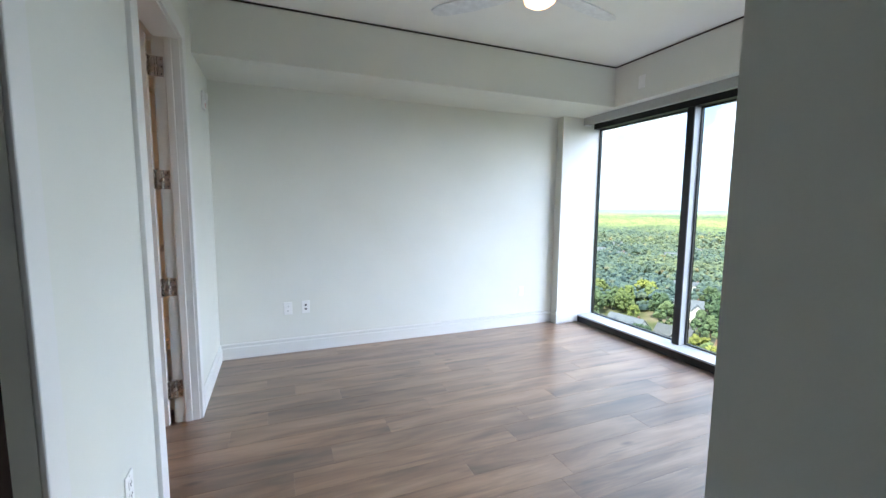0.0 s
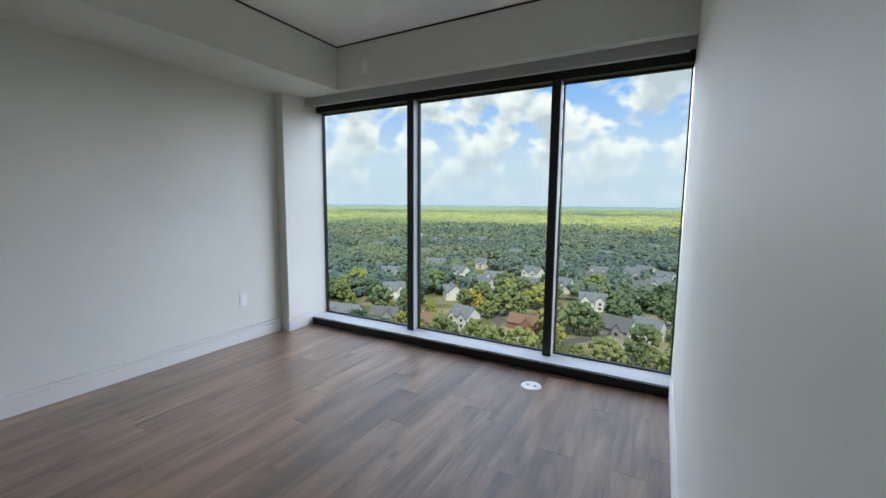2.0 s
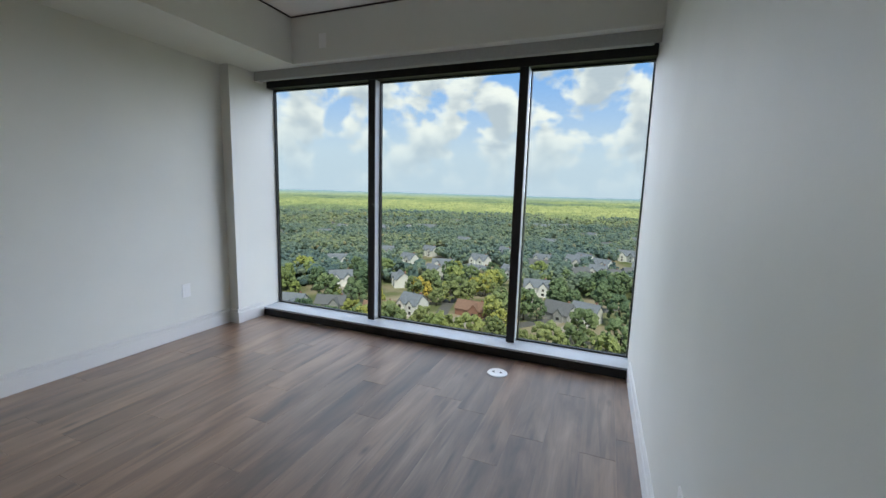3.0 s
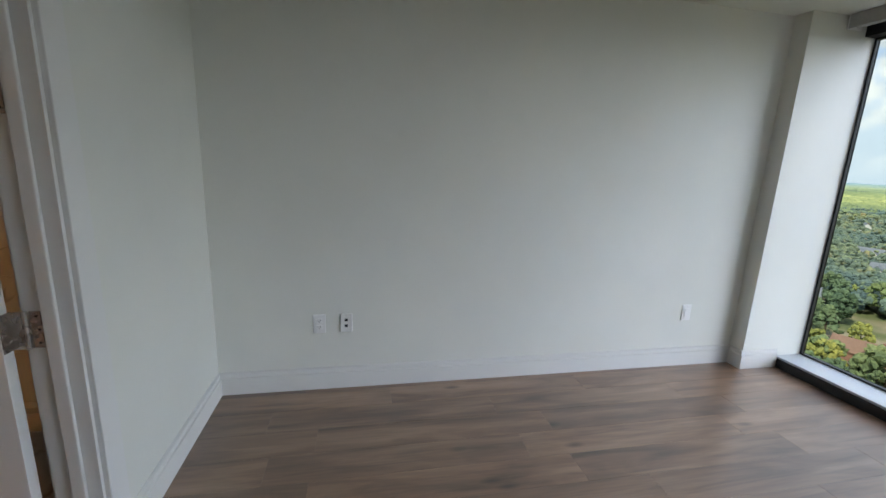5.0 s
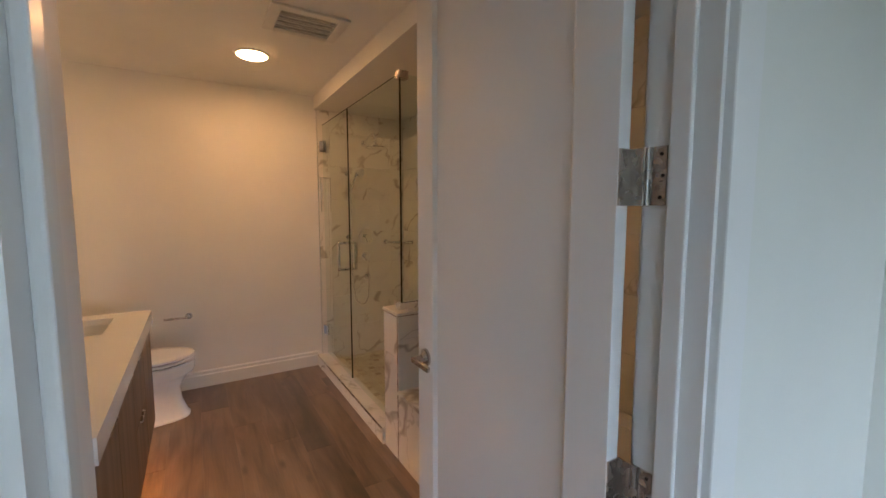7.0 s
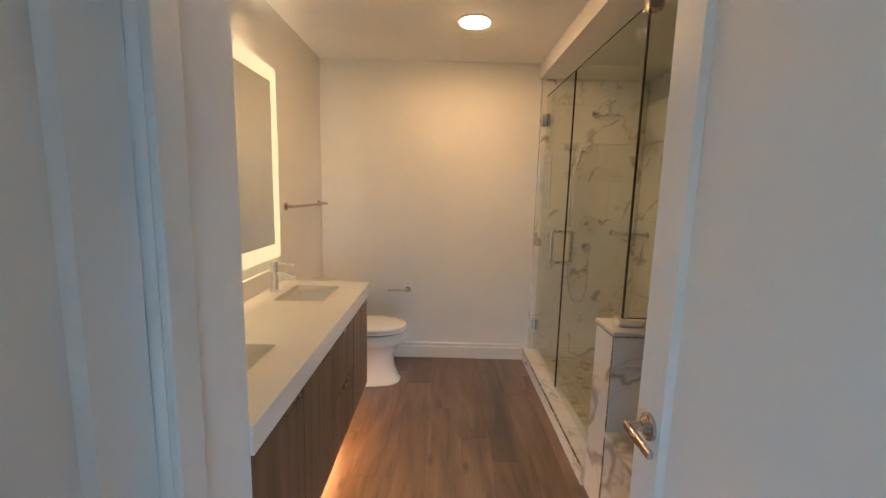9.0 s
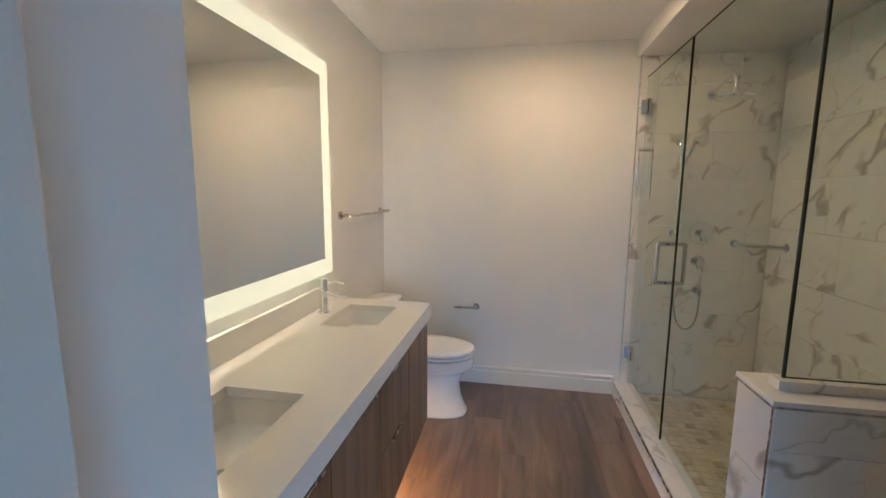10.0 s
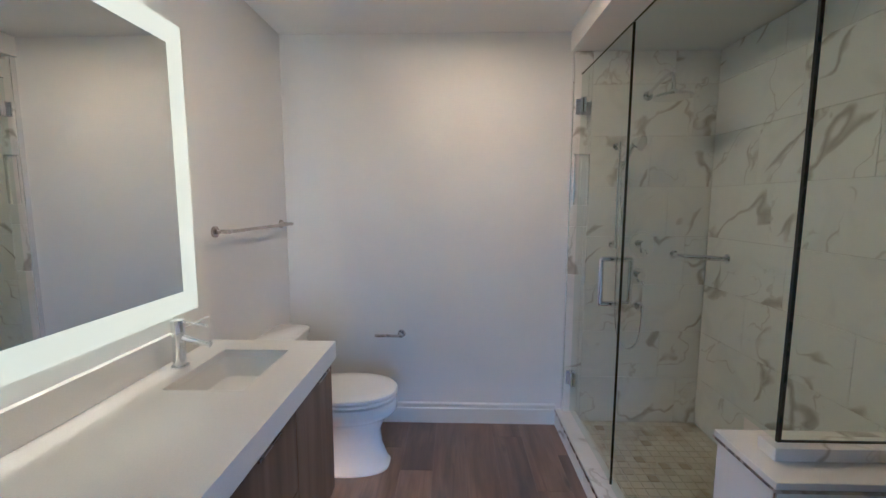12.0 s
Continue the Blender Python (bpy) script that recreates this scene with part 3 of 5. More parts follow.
rings(bm, [(-0.15, 0, 0, 0.05, 0.05, 1), (-0.17, 0, 0, 0.10, 0.10, 1), (-0.225, 0, 0, 0.115, 0.115, 1), (-0.25, 0, 0, 0.10, 0.10, 1)])
part("motor", bm, FANWHITE, fan, smooth=True)
bm = bmesh.new()
rings(bm, [(-0.25, 0, 0, 0.088, 0.088, 1), (-0.272, 0, 0, 0.082, 0.082, 1), (-0.29, 0, 0, 0.055, 0.055, 1), (-0.296, 0, 0, 0.02, 0.02, 1)])
part("lamp_shade", bm, FANLAMP, fan, "glowing round lamp", True)
for k in range(3):
    a = radians(12 + 120 * k)
    rot = Matrix.Rotation(a, 4, "Z") @ Matrix.Rotation(radians(9), 4, "X")
    bm = prism([(0.10, -0.025), (0.20, -0.055), (0.42, -0.068), (0.60, -0.058), (0.66, -0.025), (0.66, 0.02), (0.60, 0.05), (0.42, 0.06), (0.20, 0.05), (0.10, 0.025)], -0.004, 0.004, "z")
    bmesh.ops.transform(bm, matrix=Matrix.Translation((0, 0, -0.20)) @ rot, verts=bm.verts[:])
    part("blade", bm, FANWHITE, fan)

# ---------------- bathroom: vanity ----------------
CT = 0.855
VX0, VX1 = -2.975, -1.412
for i in range(4):
    w = (VX1 - VX0) / 4
    x0 = VX0 + i * w
    cab = thing("vanity_cabinet", pose(x0, BSOUTH, 0.20), "wall-hung brown woodgrain vanity cabinet with tab pulls", "cabinet", "vanity cabinets")
    part("body", boxes((0.0005, w - 0.0005, 0.002, 0.522, 0, 0.018), (0.0005, 0.016, 0.002, 0.522, 0.018, 0.42), (w - 0.016, w - 0.0005, 0.002, 0.522, 0.018, 0.42), (0.016, w - 0.016, 0.002, 0.012, 0.018, 0.42), (0.016, w - 0.016, 0.512, 0.522, 0.018, 0.42)), WALNUT, cab)
    fronts = ((0.002, 0.286), (0.290, 0.566)) if i in (1,) else ((0.002, 0.566),)
    for z0, z1 in fronts:
        d = part("drawer_front" if i == 1 else "door", boxes((0.0025, w - 0.0025, 0.524, 0.544, z0, z1), bevel=0.0015), WALNUT, cab)
        px = 0.30 * w if i != 1 else 0.5 * w
        part("handle", boxes((px - 0.07, px + 0.07, 0.5445, 0.554, z1 - 0.009, z1 - 0.001), bevel=0.001), NICKEL, d, "satin metal tab pull")

SINKS = ((-2.885, -2.53), (-1.937, -1.54))
SY0, SY1 = 1.463, 1.722
counter = thing("countertop", pose(0, 0, 0), "thick white quartz vanity countertop with two basin cutouts", "countertop")
part("slab", boxes((-3.0, -1.411, BSOUTH + 0.001, SY0, 0.825, CT), (-3.0, -1.411, SY1, 1.858, 0.825, CT), (-3.0, SINKS[0][0], SY0, SY1, 0.825, CT),
                   (SINKS[0][1], SINKS[1][0], SY0, SY1, 0.825, CT), (SINKS[1][1], -1.411, SY0, SY1, 0.825, CT)), QUARTZ, counter)
part("front_edge", boxes((-3.0, -1.411, 1.858, 1.878, 0.780, CT)), QUARTZ, counter)
part("end_edge", boxes((-3.0, -2.978, BSOUTH + 0.001, 1.858, 0.780, 0.825)), QUARTZ, counter)
tagged(part("backsplash", boxes((-3.0, -1.411, BSOUTH + 0.001, 1.341, CT + 0.0005, 0.958), bevel=0.0015), QUARTZ), "low white quartz backsplash along the wall", "backsplash")
for x0, x1 in SINKS:
    s = thing("sink", pose((x0 + x1) / 2, (SY0 + SY1) / 2, 0.7055), "white rectangular undermount porcelain sink", "sink", "vanity sinks")
    hx, hy = (x1 - x0) / 2 + 0.012, (SY1 - SY0) / 2 + 0.012
    bm = bmesh.new()
    lv = [(0.119, hx + 0.012, hy + 0.012, 0.22), (0.0, hx - 0.01, hy - 0.01, 0.28), (0.0, 0.03, 0.03, 1.0), (0.012, 0.03, 0.03, 1.0), (0.030, hx - 0.07, hy - 0.06, 0.35), (0.048, hx - 0.030, hy - 0.026, 0.28), (0.119, hx - 0.004, hy - 0.004, 0.2)]
    prev = []
    n = 40
    first = None
    for z, rx, ry, pw in lv:
        ring = []
        for i in range(n):
            a = 2 * math.pi * (i + 0.5) / n
            c, q = math.cos(a), math.sin(a)
            ring.append(bm.verts.new((rx * math.copysign(abs(c) ** pw, c), ry * math.copysign(abs(q) ** pw, q), z)))
        for i in range(n if prev else 0):
            j = (i + 1) % n
            bm.faces.new((prev[i], prev[j], ring[j], ring[i]))
        first = first or ring
        prev = ring
    for i in range(n):
        j = (i + 1) % n
        bm.faces.new((prev[i], prev[j], first[j], first[i]))
    part("basin", bm, PORCELAIN, s, smooth=True)
    part("drain", rods(((0, 0, 0.0), (0, 0, 0.016), 0.026), ((0, 0, 0.016), (0, 0, 0.022), 0.018)), CHROME, s, "chrome drain")


def faucet(x, y):
    f = thing("faucet", pose(x, y, CT), "chrome single-lever basin faucet", "faucet", "vanity faucets")
    part("body", rods(((0, 0, 0), (0, 0, 0.006), 0.028), ((0, 0, 0.006), (0, 0, 0.125), 0.0215), n=32), CHROME, f, smooth=True)
    part("cap", rods(((0, 0, 0.128), (0, 0, 0.172), 0.0222), n=32), CHROME, f, smooth=True)
    part("spout", rods(((0, 0.012, 0.108), (0, 0.115, 0.082), 0.0115), n=20), CHROME, f, smooth=True)
    part("lever", rods(((0, -0.012, 0.170), (0, 0.105, 0.152), 0.0045), n=12), CHROME, f, smooth=True)
    return f


faucet(-2.712, 1.40)
faucet(-1.732, 1.40)

mirror = thing("lit_mirror", pose(0, 0, 0), "large backlit mirror with a glowing frosted border", "mirror")
MX0, MX1, MZ0, MZ1, B = -2.872, -1.416, 1.032, 2.076, 0.080
IN = 0.15
part("housing", boxes((MX0 + IN, MX1 - 0.02, BSOUTH + 0.001, 1.3685, MZ0 + IN, MZ1 - IN)), ALU, mirror)
part("light_strip", boxes((MX0 + IN - 0.004, MX0 + IN - 0.0005, 1.324, 1.336, MZ0 + IN, MZ1 - IN), (MX0 + IN, MX1 - 0.02, 1.324, 1.336, MZ1 - IN + 0.0005, MZ1 - IN + 0.004)), LED_BACK, mirror, "warm light strip round the housing")
part("lower_strip", boxes((MX0 + IN, MX1 - 0.02, 1.324, 1.336, MZ0 + IN - 0.004, MZ0 + IN - 0.0005)), LED_DIM, mirror, "softer warm light strip under the housing")
part("glass_border", boxes((MX0, MX1, 1.369, 1.375, MZ0, MZ0 + B), (MX0, MX1, 1.369, 1.375, MZ1 - B, MZ1), (MX0, MX0 + B, 1.369, 1.375, MZ0 + B, MZ1 - B), (MX1 - B, MX1, 1.369, 1.375, MZ0 + B, MZ1 - B)),
     FROST, mirror, "glowing frosted glass border")
part("mirror_glass", boxes((MX0 + B, MX1 - B, 1.369, 1.375, MZ0 + B, MZ1 - B)), MIRROR, mirror, "silvered mirror glass")
ul = thing("under_vanity_light", pose(0, 0, 0), "warm light strip under the floating vanity", "light strip")
part("diffuser", boxes((VX0 + 0.08, VX1 - 0.05, 1.62, 1.645, 0.190, 0.1995)), LED, ul)

# ---------------- bathroom: toilet and rails ----------------
toilet = thing("toilet", pose(-3.44, BSOUTH, 0), "white two-piece porcelain toilet with closed lid", "toilet")
bm = bmesh.new()
rings(bm, [(0, 0, 0.41, 0.132, 0.300, 0.75), (0.012, 0, 0.41, 0.134, 0.302, 0.75), (0.03, 0, 0.41, 0.124, 0.288, 0.75), (0.12, 0, 0.41, 0.110, 0.258, 0.8), (0.21, 0, 0.415, 0.106, 0.245, 0.85),
           (0.255, 0, 0.43, 0.118, 0.250, 0.9), (0.295, 0, 0.445, 0.150, 0.265, 0.95), (0.315, 0, 0.462, 0.172, 0.280, 0.95), (0.335, 0, 0.470, 0.179, 0.284, 0.95), (0.375, 0, 0.475, 0.184, 0.280, 0.95),
           (0.388, 0, 0.475, 0.180, 0.276, 0.95), (0.392, 0, 0.475, 0.168, 0.262, 0.95)], 48)
part("bowl", bm, PORCELAIN, toilet, smooth=True)
# Solid black ring added for the shade between bowl and seat.
bm = bmesh.new()
rings(bm, [(0.392, 0, 0.485, 0.162, 0.246, 0.95), (0.4025, 0, 0.485, 0.162, 0.246, 0.95)], 48)
part("seat_gap_shade", bm, SLOT, toilet, "dark ring filling in the shade under the seat")
bm = bmesh.new()
rings(bm, [(0.4025, 0, 0.485, 0.181, 0.265, 0.95), (0.405, 0, 0.485, 0.186, 0.270, 0.95), (0.417, 0, 0.485, 0.186, 0.270, 0.95), (0.420, 0, 0.485, 0.178, 0.262, 0.95)], 48)
part("seat", bm, PORCELAIN, toilet, smooth=True)
# Same black filler for the shade between seat and lid.
bm = bmesh.new()
rings(bm, [(0.420, 0, 0.485, 0.168, 0.252, 0.95), (0.4265, 0, 0.485, 0.168, 0.252, 0.95)], 48)
part("lid_gap_shade", bm, SLOT, toilet, "dark ring filling in the shade under the lid")
bm = bmesh.new()
rings(bm, [(0.4265, 0, 0.485, 0.182, 0.266, 0.95), (0.430, 0, 0.485, 0.187, 0.271, 0.95), (0.442, 0, 0.485, 0.185, 0.269, 0.95), (0.449, 0, 0.485, 0.170, 0.252, 0.95), (0.452, 0, 0.485, 0.12, 0.20, 0.95)], 48)
part("lid", bm, PORCELAIN, toilet, smooth=True)
bm = bmesh.new()
rings(bm, [(0.36, 0, 0.11, 0.19, 0.085, 0.35), (0.40, 0, 0.11, 0.20, 0.09, 0.3), (0.68, 0, 0.112, 0.215, 0.10, 0.25), (0.685, 0, 0.112, 0.20, 0.09, 0.25)], 40)
part("tank", bm, PORCELAIN, toilet, smooth=True)
bm = bmesh.new()
rings(bm, [(0.686, 0, 0.114, 0.222, 0.106, 0.25), (0.715, 0, 0.114, 0.224, 0.108, 0.25), (0.724, 0, 0.114, 0.214, 0.098, 0.3)], 40)
part("tank_lid", bm, PORCELAIN, toilet, smooth=True)
part("flush_lever", rods(((-0.15, 0.213, 0.64), (-0.15, 0.228, 0.64), 0.012), ((-0.15, 0.228, 0.64), (-0.08, 0.228, 0.632), 0.006)), CHROME, toilet, "chrome flush lever")

tb = thing("towel_bar", pose(0, BSOUTH, 1.312), "satin nickel towel bar on the wall", "towel bar")
for x in (-3.79, -3.10):
    p = part("post", rods(((x, 0, 0), (x, 0.010, 0), 0.025), ((x, 0.010, 0), (x, 0.072, 0), 0.010)), NICKEL, tb, smooth=False)
part("bar", rods(((-3.81, 0.065, 0), (-3.08, 0.065, 0), 0.0085)), NICKEL, tb, smooth=True)
tp = thing("paper_holder", pose(BWEST, 2.045, 0.60), "satin nickel toilet paper holder arm, empty", "paper holder")
part("rose", rods(((0, 0, 0), (0.010, 0, 0), 0.025)), NICKEL, tp)
part("post", rods(((0.01, 0, 0), (0.06, 0, 0), 0.010)), NICKEL, tp)
part("arm", rods(((0.055, 0.012, 0), (0.055, -0.165, 0), 0.009)), NICKEL, tp, smooth=True)

# ---------------- bathroom: ceiling ----------------
dl = thing("downlight", pose(-3.11, 2.49, ZB), "round recessed downlight, lit warm", "ceiling light")
bm = bmesh.new()
rings(bm, [(0, 0, 0, 0.108, 0.108, 1), (-0.006, 0, 0, 0.105, 0.105, 1), (-0.009, 0, 0, 0.094, 0.094, 1)])
part("trim_ring", bm, WHITEPLASTIC, dl)
bm = bmesh.new()
rings(bm, [(-0.0092, 0, 0, 0.090, 0.090, 1), (-0.013, 0, 0, 0.086, 0.086, 1)])
part("diffuser", bm, LAMP, dl, "glowing diffuser")

vent = thing("ceiling_vent", pose(-2.475, 2.685, ZB), "white bathroom exhaust grille with four slatted bands", "vent")
part("frame", boxes((-0.16, 0.16, -0.20, -0.145, -0.014, 0), (-0.16, 0.16, 0.145, 0.20, -0.014, 0), (-0.16, -0.11, -0.145, 0.145, -0.014, 0), (0.11, 0.16, -0.145, 0.145, -0.014, 0), bevel=0.003), WHITEPLASTIC, vent)
part("backing", boxes((-0.11, 0.11, -0.145, 0.145, -0.004, -0.001)), SLOT, vent)
for i in range(3):
    x = -0.11 + 0.22 * (i + 1) / 4
    part("cross_bar", boxes((x - 0.004, x + 0.004, -0.145, 0.145, -0.013, -0.004)), WHITEPLASTIC, vent)
for i in range(36):
    y = -0.141 + 0.282 * i / 35
    part("slat", boxes((-0.11, 0.11, y - 0.0013, y + 0.0013, -0.0075, -0.0045)), WHITEPLASTIC, vent)
spk = thing("sprinkler", pose(-2.37, 2.15, ZB), "small white and brass pendant sprinkler head", "sprinkler")
bm = bmesh.new()
rings(bm, [(0, 0, 0, 0.035, 0.035, 1), (-0.005, 0, 0, 0.034, 0.034, 1), (-0.010, 0, 0, 0.02, 0.02, 1)])
part("escutcheon", bm, WHITEPLASTIC, spk)
part("frame_arm", rods(((-0.010, 0, -0.01), (-0.004, 0, -0.038), 0.003), ((0.010, 0, -0.01), (0.004, 0, -0.038), 0.003), ((0, 0, -0.01), (0, 0, -0.03), 0.004), n=10), NICKEL, spk)
part("deflector", rods(((0, 0, -0.038), (0, 0, -0.041), 0.015)), NICKEL, spk)

# ---------------- shower ----------------
structure("shower_curb", boxes((BWEST, -2.338, 3.052, 3.165, 0, 0.094)), GROUT, "marble-topped shower curb")
curb = bpy.data.objects["shower_curb"]
pony = structure("pony_wall", boxes((-2.330, -2.146, 3.066, BNORTH, 0, 0.846)), GROUT, "low marble-tiled wall beside the shower")
tile_wall_w = structure("shower_wall_west", boxes((BWEST, -3.862, 3.088, 3.108, 0, 2.33), (BWEST, -3.862, 3.195, 3.948, 0, 2.33), (BWEST, -3.862, 3.108, 3.195, 0, 1.43), (BWEST, -3.862, 3.108, 3.195, 1.735, 2.33)), GROUT, "veined white marble tiled shower wall with a niche")
tile_wall_n = structure("shower_wall_north", boxes((-3.862, -0.582, 3.938, 3.9495, 0, 2.329)), GROUT, "veined white marble tiled wall behind shower and tub")
structure("shower_floor", boxes((-3.862, -2.332, 3.166, 3.938, -0.011, 0.030)), GROUT, "small stone mosaic shower floor")
nv, nf = [], []
for i in range(29):
    for j in range(14):
        x, y = -3.858 + i * 0.0525, 3.170 + j * 0.0545
        k = len(nv)
        z = 0.0345 + random.uniform(-0.0004, 0.0004)
        nv += [(x, y, 0.031), (x + 0.049, y, 0.031), (x + 0.049, y + 0.051, 0.031), (x, y + 0.051, 0.031), (x + 0.002, y + 0.002, z), (x + 0.047, y + 0.002, z), (x + 0.047, y + 0.049, z), (x + 0.002, y + 0.049, z)]
        nf += [(k + 4, k + 5, k + 6, k + 7), (k, k + 1, k + 5, k + 4), (k + 1, k + 2, k + 6, k + 5), (k + 2, k + 3, k + 7, k + 6), (k + 3, k, k + 4, k + 7)]
me = bpy.data.meshes.new("mosaic")
me.from_pydata(nv, [], nf)
me.materials.append(MOSAIC)
mo = new("mosaic", me)
mo.parent = bpy.data.objects["shower_floor"]
tagged(mo, kind="stuff")

tile_meshes = {}


def tile(parent, centre, size, axis, name="tile"):
    """One marble tile, size (across, up), lying in the plane square to axis, with eased edges."""
    key = (round(size[0], 3), round(size[1], 3), axis)
    if key not in tile_meshes:
        u, v, t = size[0] / 2, size[1] / 2, 0.009
        bm = bmesh.new()
        e = 0.0012
        lo = [(-u, -v), (u, -v), (u, v), (-u, v)]
        hi = [(-u + e, -v + e), (u - e, -v + e), (u - e, v - e), (-u + e, v - e)]

        def at(p, w):
            return {"x": (w, p[0], p[1]), "y": (p[0], w, p[1]), "z": (p[0], p[1], w)}[axis[1]]
        sg = 1 if axis[0] == "+" else -1
        a = [bm.verts.new(at(p, 0)) for p in lo]
        m2 = [bm.verts.new(at(p, sg * (t - e))) for p in lo]
        b = [bm.verts.new(at(p, sg * t)) for p in hi]
        for q in range(4):
            r = (q + 1) % 4
            bm.faces.new((a[q], a[r], m2[r], m2[q]))
            bm.faces.new((m2[q], m2[r], b[r], b[q]))
        bm.faces.new(b)
        bmesh.ops.recalc_face_normals(bm, faces=bm.faces[:])
        me = bpy.data.meshes.new("tile")
        bm.to_mesh(me)
        bm.free()
        me.materials.append(MARBLE)
        tile_meshes[key] = me
    ob = new(name, tile_meshes[key])
    ob.location = centre
    ob.parent = parent
    return ob


def tiling(parent, u0, u1, v0, v1, plane, axis, tw=0.60, th=0.30, shift=0.2, gap=0.0014):
    """Rows of tiles over a rectangle."""
    row, v = 0, v0
    while v < v1 - 0.01:
        ve = min(v + th, v1)
        u = u0 - (tw * shift * (row % 3))
        while u < u1 - 0.005:
            a, b = max(u, u0), min(u + tw, u1)
            if b - a > 0.012:
                c = {"x": (plane, (a + b) / 2, (v + ve) / 2), "y": ((a + b) / 2, plane, (v + ve) / 2), "z": ((a + b) / 2, (v + ve) / 2, plane)}[axis[1]]
                tile(parent, c, (b - a - gap, ve - v - gap), axis)
            u += tw
        v, row = ve, row + 1


tiling(tile_wall_n, -3.852, -2.24, 0.04, 2.328, 3.938, "-y")
tiling(tile_wall_n, -2.24, -0.60, 0.42, 2.328, 3.938, "-y")
tiling(tile_wall_w, 3.196, 3.928, 0.04, 2.328, -3.862, "+x")
tiling(tile_wall_w, 3.088, 3.196, 0.10, 1.43, -3.862, "+x", 0.4)
tiling(tile_wall_w, 3.088, 3.196, 1.735, 2.328, -3.862, "+x", 0.4)
tiling(tile_wall_w, 3.088, 3.108, 1.43, 1.735, -3.862, "+x", 0.4)
tiling(tile_wall_w, 3.108, 3.195, 1.43, 1.735, -3.8845, "+x", 0.4)
tiling(pony, -2.330, -2.146, 0.0, 0.846, 3.066, "-y", 0.3, 0.60)
tiling(pony, 3.060, 3.938, 0.41, 0.846, -2.146, "+x")
tiling(pony, 3.170, 3.938, 0.04, 0.846, -2.330, "-x")
tiling(curb, BWEST + 0.001, -2.338, 3.046, 3.172, 0.094, "+z", 0.6, 0.2)
tiling(curb, BWEST + 0.001, -2.338, 0.0, 0.094, 3.052, "-y", 0.6, 0.2)
part("cap", boxes((-2.341, -2.137, 3.054, 3.937, 0.8465, 0.863), bevel=0.002), MARBLE, pony, "marble cap slab")
part("glass_base", boxes((-2.262, -2.208, 3.105, 3.937, 0.8635, 0.895), bevel=0.002), MARBLE, pony, "narrow marble plinth under the glass")
part("top_strip", boxes((-2.136, -2.133, 3.054, 3.937, 0.842, 0.848), (-2.341, -2.136, 3.051, 3.0535, 0.842, 0.848)), NICKEL, pony, "thin dark metal edge strip")
part("corner_strip", boxes((-2.140, -2.136, 3.053, 3.057, 0.0, 0.846)), NICKEL, pony, "thin metal corner strip")
part("edge_strip", boxes((BWEST + 0.001, -2.34, 3.040, 3.0428, 0.09, 0.104)), NICKEL, curb, "thin metal edge strip")
nt_ = thing("niche_trim", pose(0, 0, 0), "thin bright metal trim round the shower niche", "trim", kind="structure")
part("trim_upright", boxes((-3.864, -3.851, 3.106, 3.110, 1.43, 1.735)), CHROME, nt_)
part("trim_upright", boxes((-3.864, -3.851, 3.193, 3.197, 1.43, 1.735)), CHROME, nt_)
structure("tile_edge_trim", boxes((BWEST, -3.852, 3.083, 3.087, 0.104, 2.33)), CHROME, "thin metal trim at the tile edge")

GY, GT = 3.130, 2.195


def pane(name, bm, parent, label):
    g = part(name, bm, SHOWERGLASS, parent, label)
    g.visible_shadow = False
    return g


def sheet(*pts):
    bm = bmesh.new()
    bm.faces.new([bm.verts.new(p) for p in pts])
    return bm


gd = thing("shower_door", pose(0, 0, 0), "frameless glass shower door with chrome pull", "shower door")
pane("glass", sheet((-3.845, GY, 0.115), (-3.148, GY, 0.115), (-3.148, GY, GT), (-3.845, GY, GT)), gd, "clear greenish glass")
part("edge", boxes((-3.150, -3.145, GY - 0.005, GY + 0.005, 0.115, GT)), GLASSEDGE, gd, "dark glass edge")
part("edge", boxes((-3.845, -3.150, GY - 0.004, GY + 0.004, GT, GT + 0.002)), GLASSEDGE, gd)
for z in (0.335, 2.01):
    h = part("hinge", boxes((-3.853, -3.795, GY - 0.016, GY - 0.001, z - 0.045, z + 0.045), (-3.853, -3.795, GY + 0.001, GY + 0.016, z - 0.045, z + 0.045), bevel=0.003), CHROME, gd, "chrome glass hinge")
    part("hinge_plate", boxes((-3.853, -3.843, GY - 0.03, GY + 0.03, z - 0.045, z + 0.045), bevel=0.002), CHROME, h)
for s in (-1, 1):
    y = GY + s * 0.068
    tube("handle", [(-3.212, GY + s * 0.004, 1.185), (-3.212, y - s * 0.012, 1.185), (-3.212, y, 1.185), (-3.212, y, 1.170), (-3.212, y, 1.08), (-3.212, y, 0.99), (-3.212, y, 0.975), (-3.212, y - s * 0.012, 0.975), (-3.212, GY + s * 0.004, 0.975)], 0.012, CHROME, gd, "chrome pull handle")
fx = thing("shower_screen", pose(0, 0, 0), "fixed frameless glass shower panels on the low wall", "shower screen")
pane("glass", sheet((-3.140, GY, 0.105), (-2.344, GY, 0.105), (-2.344, GY, 0.8955), (-2.236, GY, 0.8955), (-2.236, GY, GT), (-3.140, GY, GT)), fx, "clear greenish glass")
pane("return_glass", sheet((-2.235, GY + 0.005, 0.8955), (-2.235, 3.928, 0.8955), (-2.235, 3.928, GT), (-2.235, GY + 0.005, GT)), fx, "clear greenish glass")
part("edge", boxes((-2.239, -2.231, GY - 0.004, GY + 0.004, 0.8955, GT)), GLASSEDGE, fx, "dark glass corner joint")
